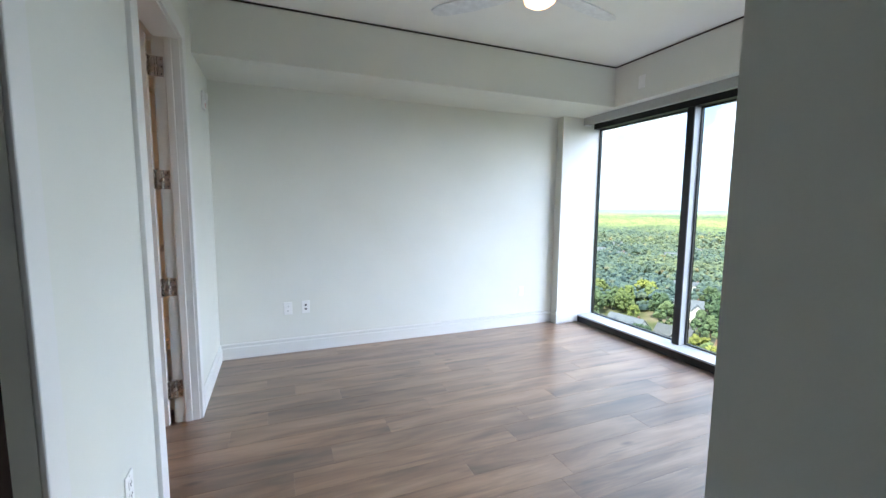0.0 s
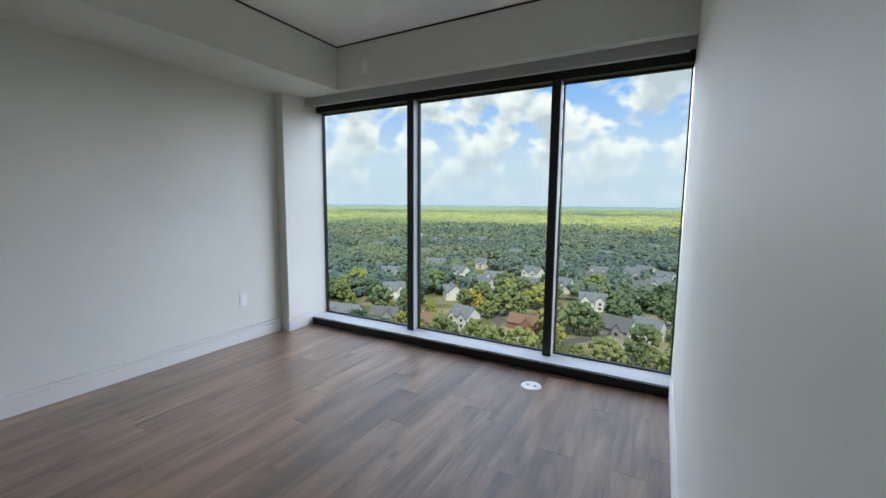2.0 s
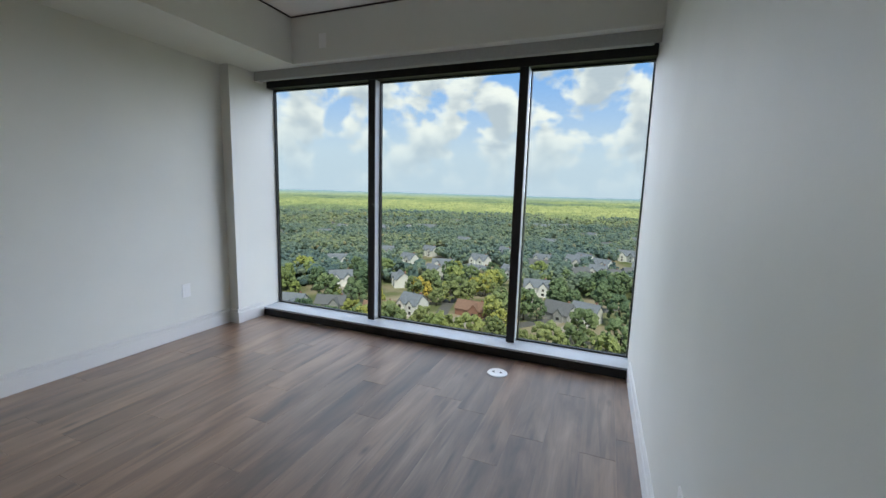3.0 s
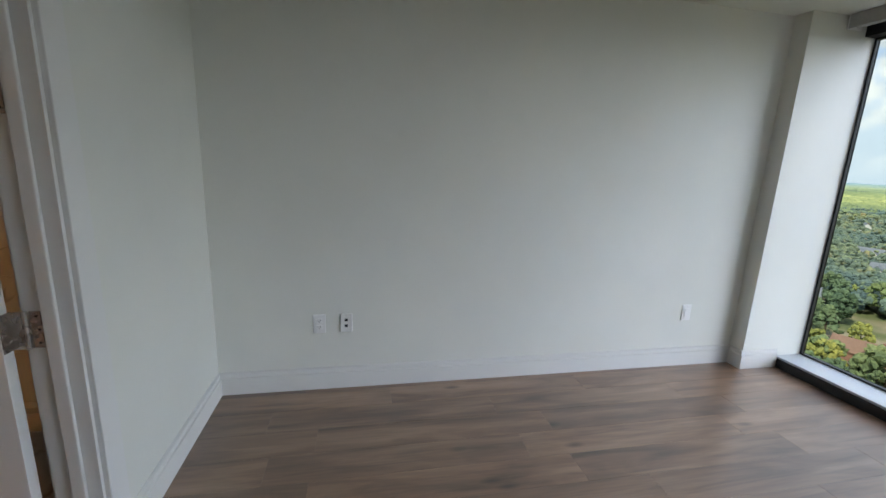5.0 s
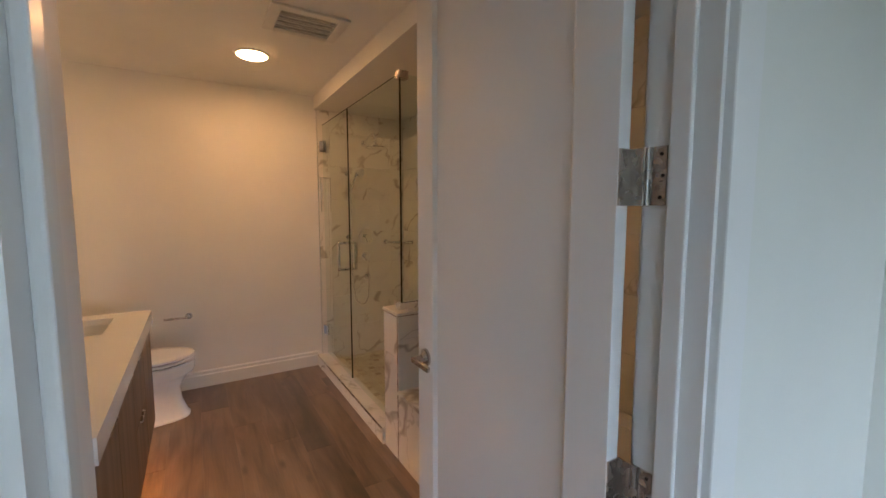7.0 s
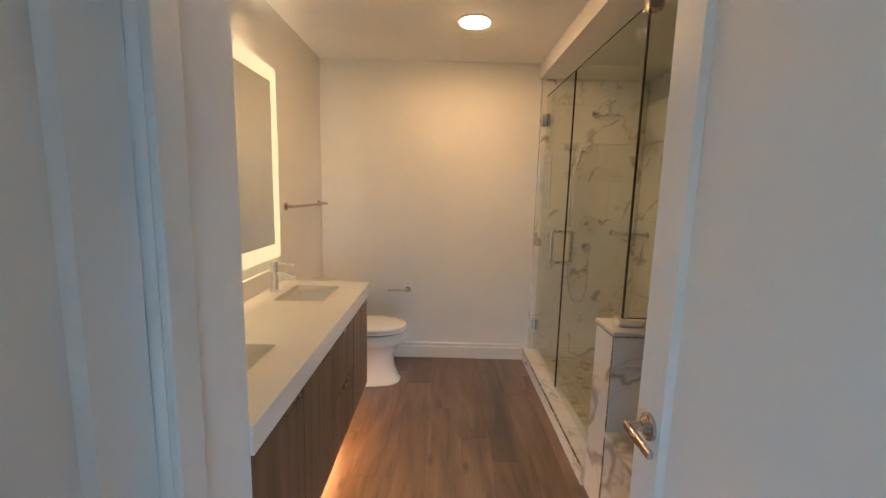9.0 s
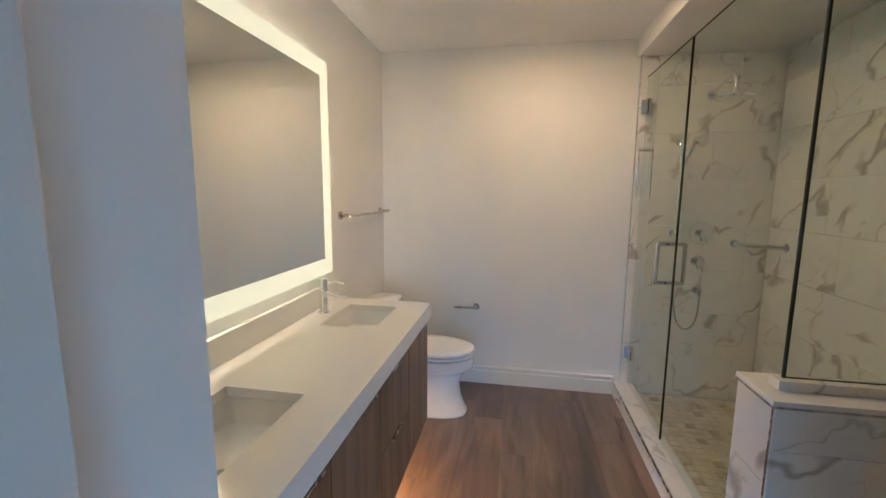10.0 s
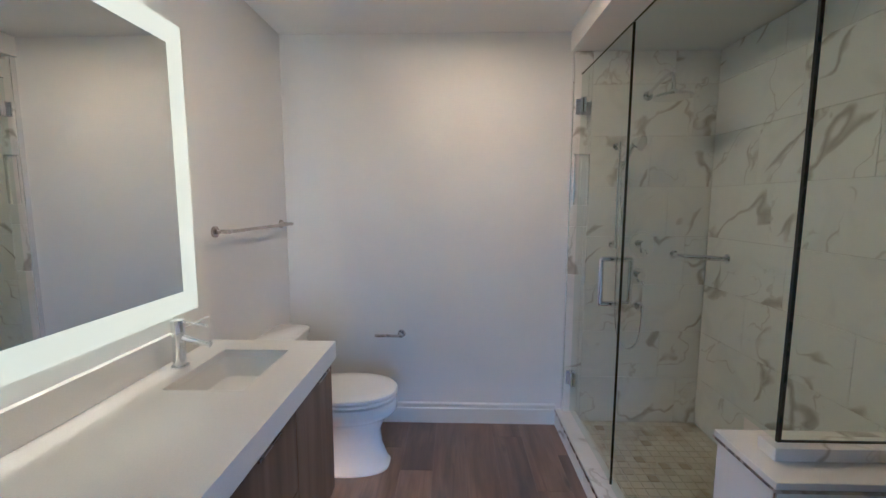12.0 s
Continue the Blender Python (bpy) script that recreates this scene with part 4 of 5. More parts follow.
part("edge", boxes((-3.140, -2.242, GY - 0.004, GY + 0.004, GT, GT + 0.002)), GLASSEDGE, fx)
part("edge", boxes((-2.238, -2.232, GY + 0.006, 3.928, 0.8952, 0.8985)), GLASSEDGE, fx)
part("clamp", boxes((-2.262, -2.212, GY - 0.014, GY + 0.045, GT - 0.03, GT + 0.014), bevel=0.002), NICKEL, fx, "metal corner clamp")

SW = -3.853


def valve(y, z, r, label):
    v = thing("shower_valve", pose(SW, y, z), label, "shower valve")
    part("plate", rods(((0, 0, 0), (0.006, 0, 0), r), ((0.006, 0, 0), (0.009, 0, 0), r * 0.92), n=36), CHROME, v)
    part("knob", rods(((0.009, 0, 0), (0.05, 0, 0), 0.024), n=28), CHROME, v, smooth=True)
    part("lever", rods(((0.04, 0, 0), (0.045, 0.02, -0.055), 0.006), n=12), CHROME, v, smooth=True)


valve(3.53, 1.19, 0.078, "round chrome shower valve with lever")
valve(3.522, 0.998, 0.045, "small round chrome diverter valve")
arm = thing("rain_shower", pose(SW, 3.52, 2.07), "chrome rain shower head on a wall arm", "shower head")
part("flange", rods(((0, 0, 0), (0.008, 0, 0), 0.028)), CHROME, arm)
tube("arm", [(0, 0, 0), (0.10, 0, 0.035), (0.22, 0, 0.055), (0.27, 0, 0.05), (0.29, 0, 0.01), (0.29, 0, -0.04)], 0.0095, CHROME, arm)
bm = bmesh.new()
rings(bm, [(-0.04, 0.29, 0, 0.016, 0.016, 1), (-0.055, 0.29, 0, 0.03, 0.03, 1), (-0.07, 0.29, 0, 0.095, 0.095, 1), (-0.082, 0.29, 0, 0.095, 0.095, 1)])
part("rose", bm, CHROME, arm)
sb = thing("hand_shower", pose(SW, 3.352, 0), "chrome hand shower on a slide bar with hose", "hand shower")
part("slide_bar", rods(((0.055, 0, 1.17), (0.055, 0, 1.80), 0.0095)), CHROME, sb, smooth=True)
for z in (1.19, 1.78):
    part("bracket", rods(((0, 0, z), (0.055, 0, z), 0.011), ((0, 0, z), (0.006, 0, z), 0.022)), CHROME, sb)
part("slider", boxes((0.035, 0.095, -0.018, 0.018, 1.645, 1.685), bevel=0.006), CHROME, sb)
part("wand", rods(((0.09, 0.0, 1.62), (0.12, 0.06, 1.80), 0.011, 0.013), ((0.11, 0.055, 1.79), (0.155, 0.085, 1.775), 0.02, 0.042)), CHROME, sb, smooth=True)
tube("hose", [(0.09, 0.0, 1.62), (0.09, 0.01, 1.45), (0.06, 0.01, 1.1), (0.05, 0.02, 0.75), (0.05, 0.05, 0.58), (0.05, 0.11, 0.53), (0.05, 0.17, 0.58), (0.05, 0.183, 0.72), (0.05, 0.183, 0.795)], 0.0065, CHROME, sb, "chrome hose")
part("elbow", rods(((0, 0.183, 0.805), (0.05, 0.183, 0.805), 0.014), ((0, 0.183, 0.805), (0.006, 0.183, 0.805), 0.028), ((0.05, 0.183, 0.815), (0.05, 0.183, 0.775), 0.011)), CHROME, sb, smooth=False)
gb = thing("corner_grab_bar", pose(-3.85, 3.928, 1.13), "curved chrome corner rail in the shower", "grab bar")
tube("bar", [(0.003, -0.20, 0), (0.05, -0.19, 0), (0.12, -0.15, 0), (0.17, -0.09, 0), (0.19, -0.04, 0), (0.20, -0.003, 0)], 0.015, CHROME, gb)
part("flange", rods(((0.0, -0.20, 0), (0.008, -0.20, 0), 0.026)), CHROME, gb)
part("flange", rods(((0.20, 0, 0), (0.20, -0.008, 0), 0.026)), CHROME, gb)

# tub in its marble surround
tubd = structure("tub_surround", boxes((-2.135, -0.582, 3.066, 3.16, 0, 0.395), (-2.135, -0.582, 3.86, 3.937, 0, 0.395), (-2.135, -2.05, 3.16, 3.86, 0, 0.395)), GROUT, "marble-tiled tub surround")
tiling(tubd, -2.135, -0.60, 0.0, 0.395, 3.066, "-y", 0.6, 0.4)
part("deck", boxes((-2.134, -0.583, 3.050, 3.175, 0.396, 0.415), (-2.134, -0.583, 3.845, 3.927, 0.396, 0.415), (-2.134, -2.04, 3.175, 3.845, 0.396, 0.415)), MARBLE, tubd, "marble tub deck")
tub = thing("bathtub", pose(-1.31, 3.51, 0), "white drop-in bathtub with a rolled rim", "bathtub")
bm = bmesh.new()
prev = first = None
n = 44
for z, rx, ry, pw in ((0.416, 0.735, 0.350, 0.18), (0.436, 0.730, 0.345, 0.2), (0.440, 0.70, 0.315, 0.25), (0.420, 0.665, 0.285, 0.3), (0.10, 0.56, 0.21, 0.45), (0.07, 0.30, 0.10, 0.8)):
    ring = []
    for i in range(n):
        a = 2 * math.pi * (i + 0.5) / n
        c, q = math.cos(a), math.sin(a)
        ring.append(bm.verts.new((rx * math.copysign(abs(c) ** pw, c), ry * math.copysign(abs(q) ** pw, q), z)))
    if prev:
        for i in range(n):
            j = (i + 1) % n
            bm.faces.new((prev[i], prev[j], ring[j], ring[i]))
    prev = ring
bm.faces.new(prev)
part("basin", bm, PORCELAIN, tub, smooth=True)

# ---------------- outdoors ----------------
GZ = -60.0


def grass():
    m, nt, b = mat("grass_ground", 0.9)
    geo = nt.nodes.new("ShaderNodeNewGeometry")
    n = node(nt, "ShaderNodeTexNoise", Scale=0.035, Detail=5.0)
    nt.links.new(geo.outputs["Position"], n.inputs["Vector"])
    nt.links.new(ramp(nt, n.outputs["Fac"], [(0.3, (0.09, 0.13, 0.05)), (0.46, (0.19, 0.21, 0.09)), (0.55, (0.36, 0.31, 0.20)), (0.7, (0.46, 0.39, 0.29))]), b.inputs["Base Color"])
    return m


bm = bmesh.new()
bmesh.ops.create_grid(bm, x_segments=40, y_segments=40, size=4800, matrix=Matrix.Translation((0, 0, GZ)))
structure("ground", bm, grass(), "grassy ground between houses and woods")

LEAF = foliage("leaf_clumps", [(0.3, (0.13, 0.21, 0.14)), (0.5, (0.22, 0.30, 0.16)), (0.7, (0.38, 0.41, 0.17))], 0.012, False)
# Bluish stops carry cloud shade and haze in the crown colour.
WOODS = foliage("cloud_shaded_crowns", [(0.3, (0.15, 0.235, 0.255)), (0.5, (0.21, 0.29, 0.255)), (0.7, (0.31, 0.37, 0.24))], 0.006)
BARK = plain("bark", (0.09, 0.07, 0.055), 0.9)


def far_mat():
    m, nt, b = mat("hazed_far_canopy", 0.95)
    b.inputs["Specular IOR Level"].default_value = 0.0
    geo = nt.nodes.new("ShaderNodeNewGeometry")
    mp = nt.nodes.new("ShaderNodeMapping")
    mp.inputs["Scale"].default_value = (0.0011, 0.0004, 0.001)
    nt.links.new(geo.outputs["Position"], mp.inputs["Vector"])
    # Broad noise: sunlit and cloud-shaded stretches are put into the canopy colour.
    n = node(nt, "ShaderNodeTexNoise", Scale=1.0, Detail=3.0)
    nt.links.new(mp.outputs[0], n.inputs["Vector"])
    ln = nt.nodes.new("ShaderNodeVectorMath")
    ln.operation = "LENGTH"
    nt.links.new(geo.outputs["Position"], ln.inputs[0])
    # Distance haze put into the base colour: fades to blue-grey towards the horizon.
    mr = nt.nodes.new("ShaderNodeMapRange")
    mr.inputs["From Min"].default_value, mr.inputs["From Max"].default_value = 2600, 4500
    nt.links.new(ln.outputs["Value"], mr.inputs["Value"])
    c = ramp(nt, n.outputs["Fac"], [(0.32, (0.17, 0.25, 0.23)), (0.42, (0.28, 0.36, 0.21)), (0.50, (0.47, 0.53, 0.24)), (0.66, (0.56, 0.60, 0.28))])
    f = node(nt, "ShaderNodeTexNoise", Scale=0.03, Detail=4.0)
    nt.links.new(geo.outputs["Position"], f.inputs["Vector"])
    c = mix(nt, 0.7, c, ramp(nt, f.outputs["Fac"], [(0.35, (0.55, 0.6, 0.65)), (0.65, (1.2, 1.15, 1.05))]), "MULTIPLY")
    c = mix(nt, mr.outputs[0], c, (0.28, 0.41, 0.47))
    nt.links.new(c, b.inputs["Base Color"])
    return m


def crown_mesh(seed, conifer=False):
    rnd = random.Random(seed)
    bm = bmesh.new()
    k = 56
    for i in range(k):
        if conifer:
            h = rnd.uniform(0.25, 1.0)
            r = (1.05 - h) * 0.42
        else:
            h = rnd.uniform(0.28, 0.98)
            r = 0.36 * math.sqrt(max(0.05, 1 - ((h - 0.58) / 0.44) ** 2))
        a = rnd.uniform(0, 6.283)
        q = math.sqrt(rnd.uniform(0.25, 1))
        s = rnd.uniform(0.055, 0.12)
        m = Matrix.LocRotScale((r * q * math.cos(a), r * q * math.sin(a), h - s * 0.4), Euler((rnd.uniform(0, 3), rnd.uniform(0, 3), 0)), (s, s * rnd.uniform(0.7, 1.1), s * rnd.uniform(0.55, 0.85)))
        got = bmesh.ops.create_icosphere(bm, subdivisions=1, radius=1, matrix=m)
        for v in got["verts"]:
            v.co += Vector((rnd.uniform(-1, 1), rnd.uniform(-1, 1), rnd.uniform(-1, 1))) * s * 0.28
    me = bpy.data.meshes.new("crown")
    bm.to_mesh(me)
    bm.free()
    me.materials.append(LEAF)
    return me


def trunk_mesh(seed):
    rnd = random.Random(seed)
    bm = bmesh.new()
    rod(bm, (0, 0, 0), (0.01, 0, 0.62), 0.022, 0.012, 7)
    for i in range(4):
        a = rnd.uniform(0, 6.28)
        rod(bm, (0, 0, 0.30 + 0.08 * i), (0.2 * math.cos(a), 0.2 * math.sin(a), 0.52 + 0.08 * i), 0.009, 0.004, 5)
    me = bpy.data.meshes.new("trunk")
    bm.to_mesh(me)
    bm.free()
    me.materials.append(BARK)
    return me


crowns = [crown_mesh(i, i == 4) for i in range(5)]
trunks = [trunk_mesh(i) for i in range(2)]

HOUSES = [(152, 141, 17, 11, 100, 0), (261, 111, 14, 10, 60, 0), (181, 88, 12, 10, 75, 0), (280, 84, 17, 8, 80, 0), (288, 62, 13, 10, 60, 0), (213, 155, 14, 10, 130, 0),
          (206, 19, 14, 11, 70, 1), (249, 37, 15, 9, 95, 0), (418, 328, 16, 11, 130, 0), (325, 188, 18, 11, 110, 0), (266, 195, 17, 10, 120, 0), (334, 49, 18, 11, 80, 1),
          (170, 101, 15, 8, 115, 2), (191, 60, 15, 8, 85, 2), (205, 6, 13, 9, 70, 0), (356, 1, 15, 10, 60, 0), (168, 128, 15, 8, 105, 1), (300, 150, 14, 10, 70, 0),
          (390, 240, 16, 10, 100, 0), (230, 120, 13, 9, 40, 0), (440, 150, 16, 11, 75, 0), (480, 60, 16, 11, 90, 0), (520, 300, 18, 12, 60, 0), (600, 380, 20, 12, 40, 0)]
HWALL = [plain("white_siding", (0.92, 0.92, 0.92), 0.7, 0, 0.05, 1.0), plain("grey_siding", (0.42, 0.43, 0.44), 0.7, 0, 0.05, 1.0), plain("red_brick_wall", (0.38, 0.20, 0.15), 0.8, 0, 0.1, 2.0)]
HROOF = [plain("slate_roof", (0.25, 0.28, 0.33), 0.85, 0, 0.12, 1.0), plain("dark_roof", (0.19, 0.20, 0.22), 0.85, 0, 0.12, 1.0), plain("brown_roof", (0.33, 0.20, 0.15), 0.85, 0, 0.12, 1.0)]
PANE = plain("dark_window", (0.03, 0.035, 0.04), 0.1)
PAVE = plain("pale_paving", (0.46, 0.42, 0.36), 0.85, 0, 0.1, 0.3)
ASPHALT = plain("asphalt", (0.17, 0.17, 0.17), 0.9, 0, 0.1, 0.3)


def house(x, y, w, d, turn, style):
    hh = 5.6 if style == 0 else 3.6
    name = ("white two-storey house with slate gables", "grey sided house with a dark roof", "low brick house with a brown roof")[style]
    h = thing("house", pose(x, y, GZ, 0, 0, turn), name, "house")
    part("wall", boxes((-w / 2, w / 2, -d / 2, d / 2, 0, hh)), HWALL[style], h)
    part("gable_wall", prism([(-d / 2, hh), (d / 2, hh), (0, hh + d * 0.42)], -w / 2 + 0.02, w / 2 - 0.02, "x"), HWALL[style], h)
    rise = d * 0.42
    e = 0.6
    bm = prism([(-d / 2 - e, hh - e * 0.8), (0, hh + rise + 0.05), (d / 2 + e, hh - e * 0.8), (d / 2 + e, hh - e * 0.8 + 0.3), (0, hh + rise + 0.4), (-d / 2 - e, hh - e * 0.8 + 0.3)], -w / 2 - 0.4, w / 2 + 0.4, "x")
    part("roof", bm, HROOF[style], h)
    for sx in ((-0.25, 0.28) if style == 0 else (0.2,)):
        gw = w * 0.17
        c = w * sx
        part("wing", prism([(c - gw, 0), (c + gw, 0), (c + gw, hh), (c, hh + gw * 1.15), (c - gw, hh)], -d / 2 - 1.6, -d / 2 + 0.5, "y"), HWALL[style], h)
        part("wing_roof", prism([(c - gw - 0.4, hh - 0.3), (c, hh + gw * 1.15 + 0.1), (c + gw + 0.4, hh - 0.3), (c + gw + 0.4, hh), (c, hh + gw * 1.15 + 0.45), (c - gw - 0.4, hh)], -d / 2 - 2.0, 0, "y"), HROOF[style], h)
        part("window", boxes((c - 0.8, c + 0.8, -d / 2 - 1.66, -d / 2 - 1.58, 1.0, 2.4)), PANE, h, "dark window")
        if style == 0:
            part("window", boxes((c - 0.7, c + 0.7, -d / 2 - 1.66, -d / 2 - 1.58, 3.6, 5.0)), PANE, h, "dark window")
    for i in range(4):
        wx = -w / 2 + w * (i + 0.5) / 4
        part("window", boxes((wx - 0.5, wx + 0.5, d / 2 - 0.02, d / 2 + 0.05, 1.0, 2.4)), PANE, h, "dark window")
        if style == 0:
            part("window", boxes((wx - 0.5, wx + 0.5, d / 2 - 0.02, d / 2 + 0.05, 3.5, 4.9)), PANE, h, "dark window")
    part("chimney", boxes((w * 0.3, w * 0.3 + 0.9, 0.5, 1.4, hh, hh + rise + 1.0)), HWALL[2], h, "brick chimney")


rh = random.Random(21)
for i in range(44):
    az, d = radians(rh.uniform(-8, 56)), rh.uniform(280, 760)
    HOUSES.append((d * math.cos(az), d * math.sin(az), rh.uniform(12, 18), rh.uniform(9, 12), rh.uniform(40, 130), rh.choice((0, 0, 0, 1))))
HOUSES = [(x, y, w, d, turn + 180, style) for x, y, w, d, turn, style in HOUSES]
for r in HOUSES:
    house(*r)
# drives and streets lie just above the grass
for i, (x, y, w, d, turn, style) in enumerate(HOUSES[:16]):
    a = radians(turn - 90)
    bm = boxes((-5, 5, -9, 7, 0, 0.08))
    bmesh.ops.transform(bm, matrix=pose(x + math.cos(a) * 12, y + math.sin(a) * 12, GZ, 0, 0, turn), verts=bm.verts[:])
    structure("driveway", bm, PAVE, "pale paved driveway by a house")
for x0, y0, x1, y1 in ((140, 118, 300, 182), (165, 70, 275, 92), (178, 40, 240, -10)):
    L = math.hypot(x1 - x0, y1 - y0)
    bm = boxes((0, L, -3, 3, 0, 0.1))
    bmesh.ops.transform(bm, matrix=pose(x0, y0, GZ, 0, 0, math.degrees(math.atan2(y1 - y0, x1 - x0))), verts=bm.verts[:])
    structure("road", bm, ASPHALT, "grey neighbourhood street among trees")
cv = thing("car", pose(197, 52, GZ + 0.1, 0, 0, 40), "small red car parked on a driveway", "car")
part("body", boxes((-2.1, 2.1, -0.9, 0.9, 0.35, 0.95), bevel=0.15), plain("red_paint", (0.5, 0.03, 0.03), 0.3), cv)
part("cabin", prism([(-1.3, 0.95), (-0.8, 1.5), (0.6, 1.5), (1.2, 0.95)], -0.8, 0.8, "y"), PANE, cv)
for wx in (-1.3, 1.3):
    for wy in (-0.85, 0.85):
        part("wheel", rods(((wx, wy - 0.1, 0.33), (wx, wy + 0.1, 0.33), 0.33)), BLACK, cv)


def clear_of(x, y, r):
    for hx, hy, w, d, turn, style in HOUSES:
        a = radians(turn - 90)
        if math.hypot(x - hx, y - hy) < w * 0.6 + r:
            return False
        # the view side of a house stays open
        dx, dy = -hx / math.hypot(hx, hy), -hy / math.hypot(hx, hy)
        for s in (10, 18):
            if math.hypot(x - hx - dx * s, y - hy - dy * s) < 6 + r:
                return False
    return True


rnd = random.Random(11)
count = 0
while count < 270:
    az = radians(rnd.uniform(-12, 62))
    d = math.sqrt(rnd.uniform(88 ** 2, 285 ** 2))
    x, y = d * math.cos(az), d * math.sin(az)
    if not clear_of(x, y, 3.5):
        continue
    k = rnd.choice((0, 1, 2, 3, 0, 1, 4))
    hgt = rnd.uniform(9, 16)
    t = thing("tree", Matrix.LocRotScale((x, y, GZ), Euler((0, 0, rnd.uniform(0, 6.28))), (hgt * rnd.uniform(0.85, 1.25), hgt * rnd.uniform(0.85, 1.25), hgt)),
              "tall pine tree among houses" if k == 4 else "broad leafy green tree among houses", "tree", "neighbourhood trees")
    for nm, me in (("trunk", trunks[k % 2]), ("crown", crowns[k])):
        ob = new(nm, me)
        ob.parent = t
    count += 1

# woods beyond: many uneven crowns in one mesh
base = bmesh.new()
bmesh.ops.create_icosphere(base, subdivisions=1, radius=1)
bv = np.array([v.co[:] for v in base.verts])
bf = np.array([[v.index for v in f.verts] for f in base.faces])
base.free()
rng = np.random.default_rng(5)
vs, fs, off = [], [], 0
made = 0
while made < 14000:
    az = radians(rng.uniform(-14, 64))
    d = math.sqrt(rng.uniform(265 ** 2, 1150 ** 2)) if made > 5200 else math.sqrt(rng.uniform(265 ** 2, 620 ** 2))
    x, y = d * math.cos(az), d * math.sin(az)
    if d < 640 and not clear_of(x, y, 2.0):
        continue
    if d < 560 and noise.noise(Vector((x * 0.012, y * 0.012, 3.0))) < -0.25:
        continue
    hgt = rng.uniform(6, 12)
    for c in range(5 if d < 520 else 3 if d < 760 else 1):
        r = rng.uniform(2.2, 4.2) * (1 if c == 0 else 0.52)
        o = np.array((x, y, GZ + hgt - r)) + (rng.uniform(-3.6, 3.6, 3) * (1, 1, 0.6) if c else 0)
        p = bv * (1 + rng.uniform(-0.28, 0.28, (len(bv), 1))) * (r, r, r * rng.uniform(0.7, 1.15)) + o
        vs.append(p)
        fs.append(bf + off)
        off += len(bv)
    made += 1
me = bpy.data.meshes.new("woods")
me.from_pydata(np.concatenate(vs).tolist(), [], np.concatenate(fs).tolist())
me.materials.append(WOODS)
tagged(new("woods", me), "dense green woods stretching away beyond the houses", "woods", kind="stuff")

# far canopy to the horizon
A, R = 420, 190
vs, fs = [], []
for j in range(R):
    d = 940 * (5.0 ** (j / (R - 1)))
    for i in range(A):
        az = radians(-16 + 82 * i / (A - 1))
        x, y = d * math.cos(az), d * math.sin(az)
        z = GZ + min(11, 4 + (d - 940) / 60) + rng.uniform(-4, 4) + 7 * noise.noise(Vector((x * 0.006, y * 0.006, 0))) + max(0, d - 2600) / 2100 * 22
        vs.append((x, y, z))
for j in range(R - 1):
    for i in range(A - 1):
        k = j * A + i
        fs.append((k, k + 1, k + A + 1, k + A))
me = bpy.data.meshes.new("far_woods")
me.from_pydata(vs, [], fs)
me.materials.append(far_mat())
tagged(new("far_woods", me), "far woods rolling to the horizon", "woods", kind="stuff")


def sky_mat():
    m = bpy.data.materials.new("cloudy_sky")
    m.use_nodes = True
    nt = m.node_tree
    nt.nodes.remove(nt.nodes["Principled BSDF"])
    em = nt.nodes.new("ShaderNodeEmission")
    nt.links.new(em.outputs[0], nt.nodes["Material Output"].inputs["Surface"])
    tc = nt.nodes.new("ShaderNodeTexCoord")
    uv = nt.nodes.new("ShaderNodeSeparateXYZ")
    nt.links.new(tc.outputs["UV"], uv.inputs[0])
    grad = ramp(nt, uv.outputs["Y"], [(0.0, (0.60, 0.68, 0.78)), (0.10, (0.62, 0.74, 0.90)), (0.30, (0.22, 0.47, 0.96)), (1.0, (0.14, 0.32, 0.78))])
    mp = nt.nodes.new("ShaderNodeMapping")
    mp.inputs["Scale"].default_value = (9.5, 11.5, 1.0)
    mp.inputs["Location"].default_value = (3.1, 0.6, 0.0)
    nt.links.new(tc.outputs["UV"], mp.inputs["Vector"])
    n = node(nt, "ShaderNodeTexNoise", Scale=1.0, Detail=9.0, Roughness=0.52, Distortion=0.15)
    nt.links.new(mp.outputs[0], n.inputs["Vector"])
    cover = ramp(nt, n.outputs["Fac"], [(0.435, (0, 0, 0)), (0.52, (1, 1, 1))])
    mp2 = nt.nodes.new("ShaderNodeMapping")
    mp2.inputs["Scale"].default_value = (9.5, 11.5, 1.0)
    mp2.inputs["Location"].default_value = (3.1, 0.95, 0.0)
    nt.links.new(tc.outputs["UV"], mp2.inputs["Vector"])
    n2 = node(nt, "ShaderNodeTexNoise", Scale=1.0, Detail=7.0, Roughness=0.5, Distortion=0.15)
    nt.links.new(mp2.outputs[0], n2.inputs["Vector"])
    body = ramp(nt, n2.outputs["Fac"], [(0.40, (1.0, 1.0, 1.0)), (0.48, (0.90, 0.92, 0.95)), (0.62, (0.55, 0.61, 0.71))])
    c = mix(nt, cover, grad, body)
    haze = ramp(nt, uv.outputs["Y"], [(0.0, (1, 1, 1)), (0.05, (0.75, 0.75, 0.75)), (0.18, (0, 0, 0))])
    c = mix(nt, haze, c, (0.58, 0.70, 0.86))
    nt.links.new(c, em.inputs["Color"])
    em.inputs["Strength"].default_value = SKY_GLOW
    return m


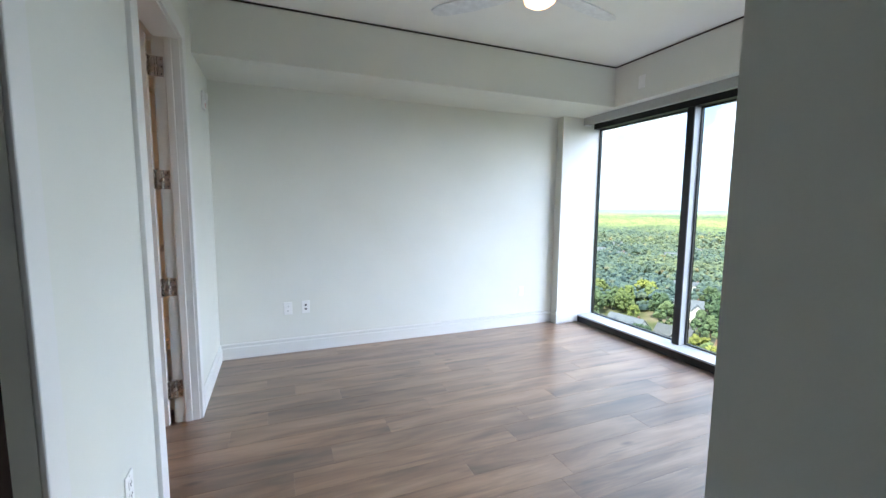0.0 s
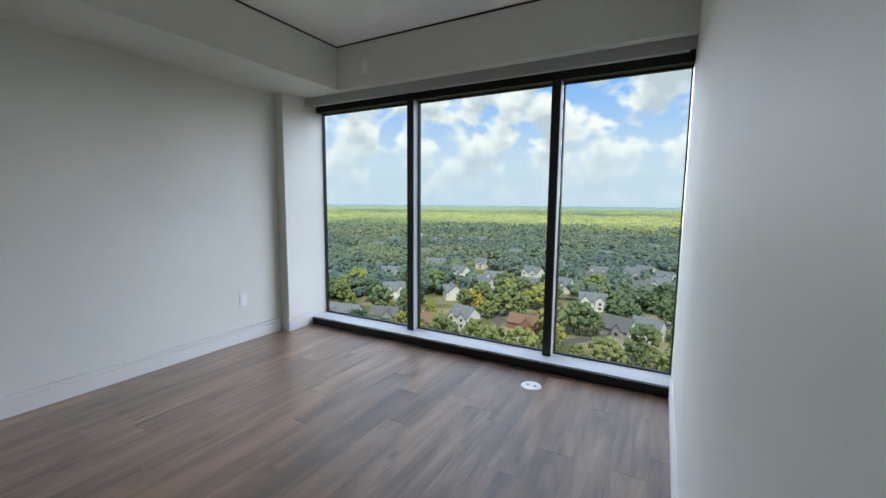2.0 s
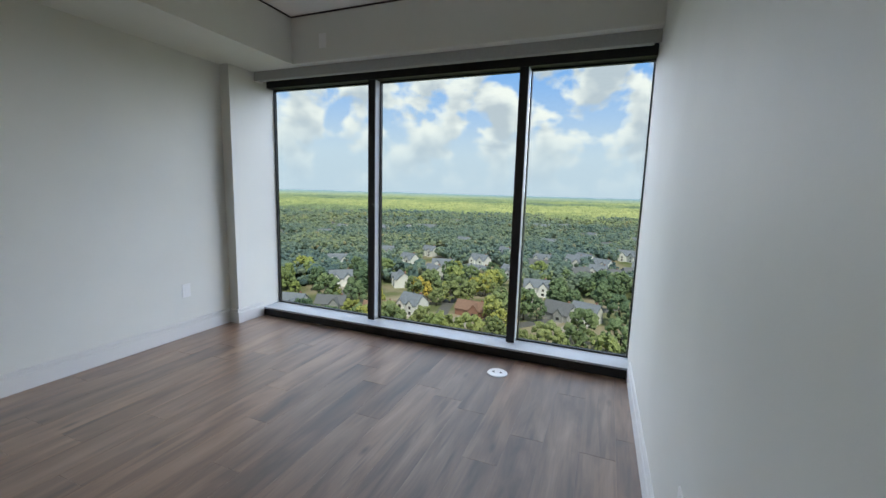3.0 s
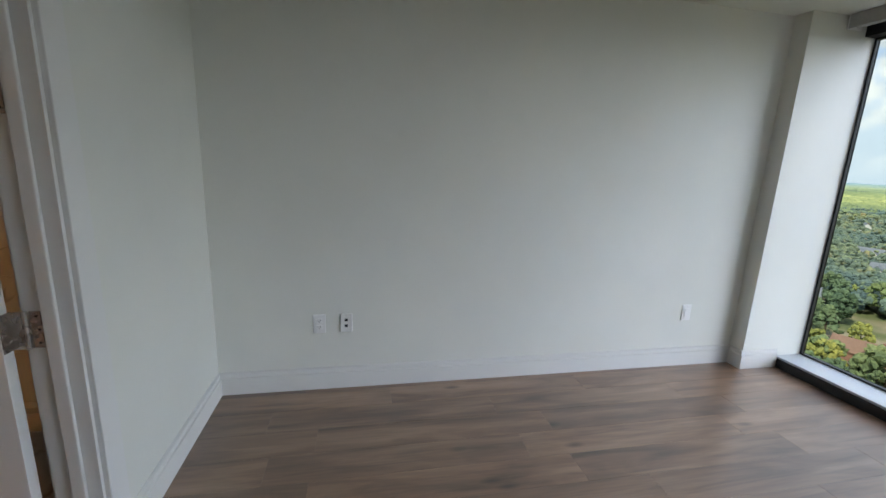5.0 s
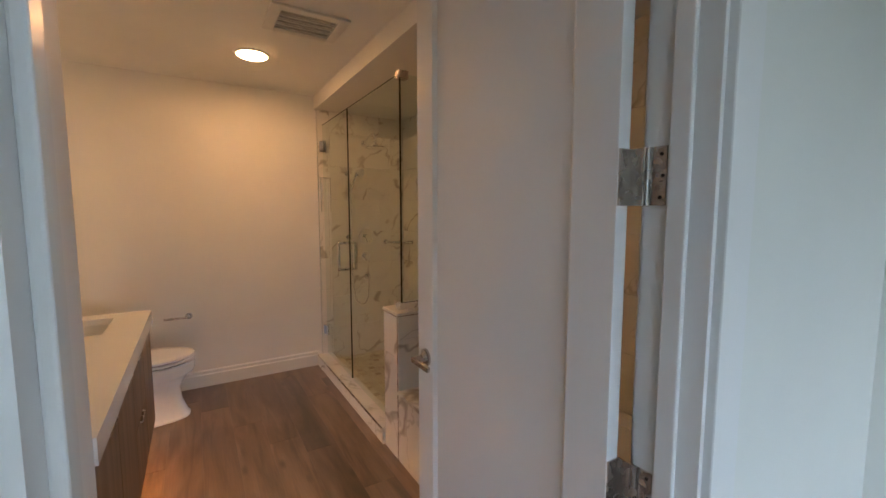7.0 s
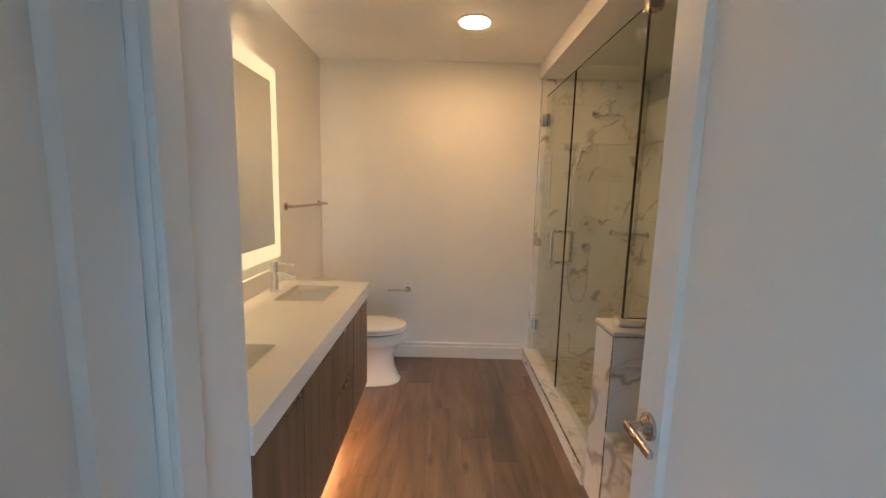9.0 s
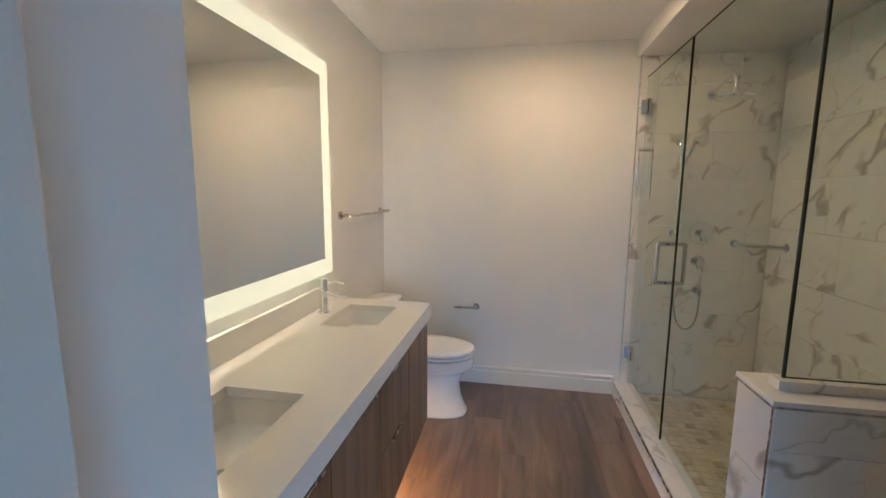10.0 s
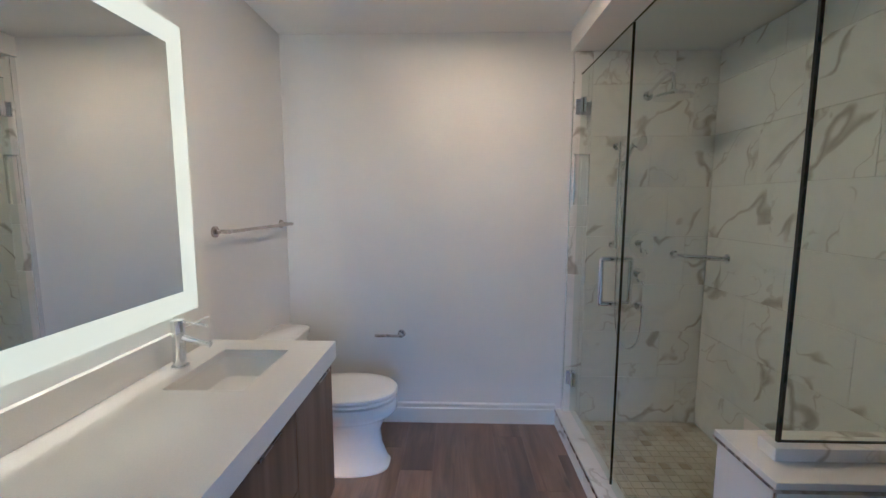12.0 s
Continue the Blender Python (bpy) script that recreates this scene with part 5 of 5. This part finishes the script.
vs, fs, uvs = [], [], []
NA, NE = 60, 24
for j in range(NE + 1):
    el = radians(-0.5 + 55 * j / NE)
    for i in range(NA + 1):
        az = radians(-70 + 180 * i / NA)
        vs.append((4750 * math.cos(el) * math.cos(az), 4750 * math.cos(el) * math.sin(az), 4750 * math.sin(el) - 18))
for j in range(NE):
    for i in range(NA):
        k = j * (NA + 1) + i
        fs.append((k, k + 1, k + NA + 2, k + NA + 1))
me = bpy.data.meshes.new("backdrop")
me.from_pydata(vs, [], fs)
lay = me.uv_layers.new(name="UVMap")
for lp in me.loops:
    j, i = divmod(lp.vertex_index, NA + 1)
    lay.data[lp.index].uv = (i / NA * 180 / 55, j / NE)
me.materials.append(sky_mat())
bd = tagged(new("backdrop", me), "blue sky with white cumulus clouds", "sky", kind="structure")
bd.visible_shadow = False

# ---------------- floor planks, piece by piece ----------------
plank_meshes = {}


def plank(x0, x1, y0, y1):
    key = (round(x1 - x0, 3), round(y1 - y0, 3))
    if key not in plank_meshes:
        bm = bmesh.new()
        u, v, e = key[0] / 2, key[1] / 2, 0.0012
        rim = [(-u, -v), (u, -v), (u, v), (-u, v)]
        top = [(-u + e, -v + e), (u - e, -v + e), (u - e, v - e), (-u + e, v - e)]
        a = [bm.verts.new((*p, -0.0118)) for p in rim]
        b = [bm.verts.new((*p, -0.0008)) for p in rim]
        c = [bm.verts.new((*p, 0)) for p in top]
        for q in range(4):
            r = (q + 1) % 4
            bm.faces.new((a[q], a[r], b[r], b[q]))
            bm.faces.new((b[q], b[r], c[r], c[q]))
        bm.faces.new(c)
        bmesh.ops.recalc_face_normals(bm, faces=bm.faces[:])
        me = bpy.data.meshes.new("plank")
        bm.to_mesh(me)
        bm.free()
        me.materials.append(FLOORWOOD)
        plank_meshes[key] = me
    ob = new("plank", plank_meshes[key])
    ob.location = ((x0 + x1) / 2, (y0 + y1) / 2, 0)
    ob.parent = floor_ob


rp = random.Random(3)
PW, PL = 0.178, 1.22
for row in range(34):
    y0 = -2.0 + row * PW
    y1 = y0 + PW
    shift = rp.uniform(0, PL)
    if y1 > NORTH + 0.01:
        y1 = NORTH
    lo = -0.58 if y0 < 1.3 else BWEST
    hi = HX + 0.01 if y1 < 0.30 else 3.33
    u = lo - shift
    while u < hi:
        a, b = max(u, lo), min(u + PL, hi)
        if b - a > 0.03 and y1 > y0 and not (y0 > 3.05 and b < -0.6):
            plank(a, b - 0.0004, y0, y1 - 0.0004)
        u += PL
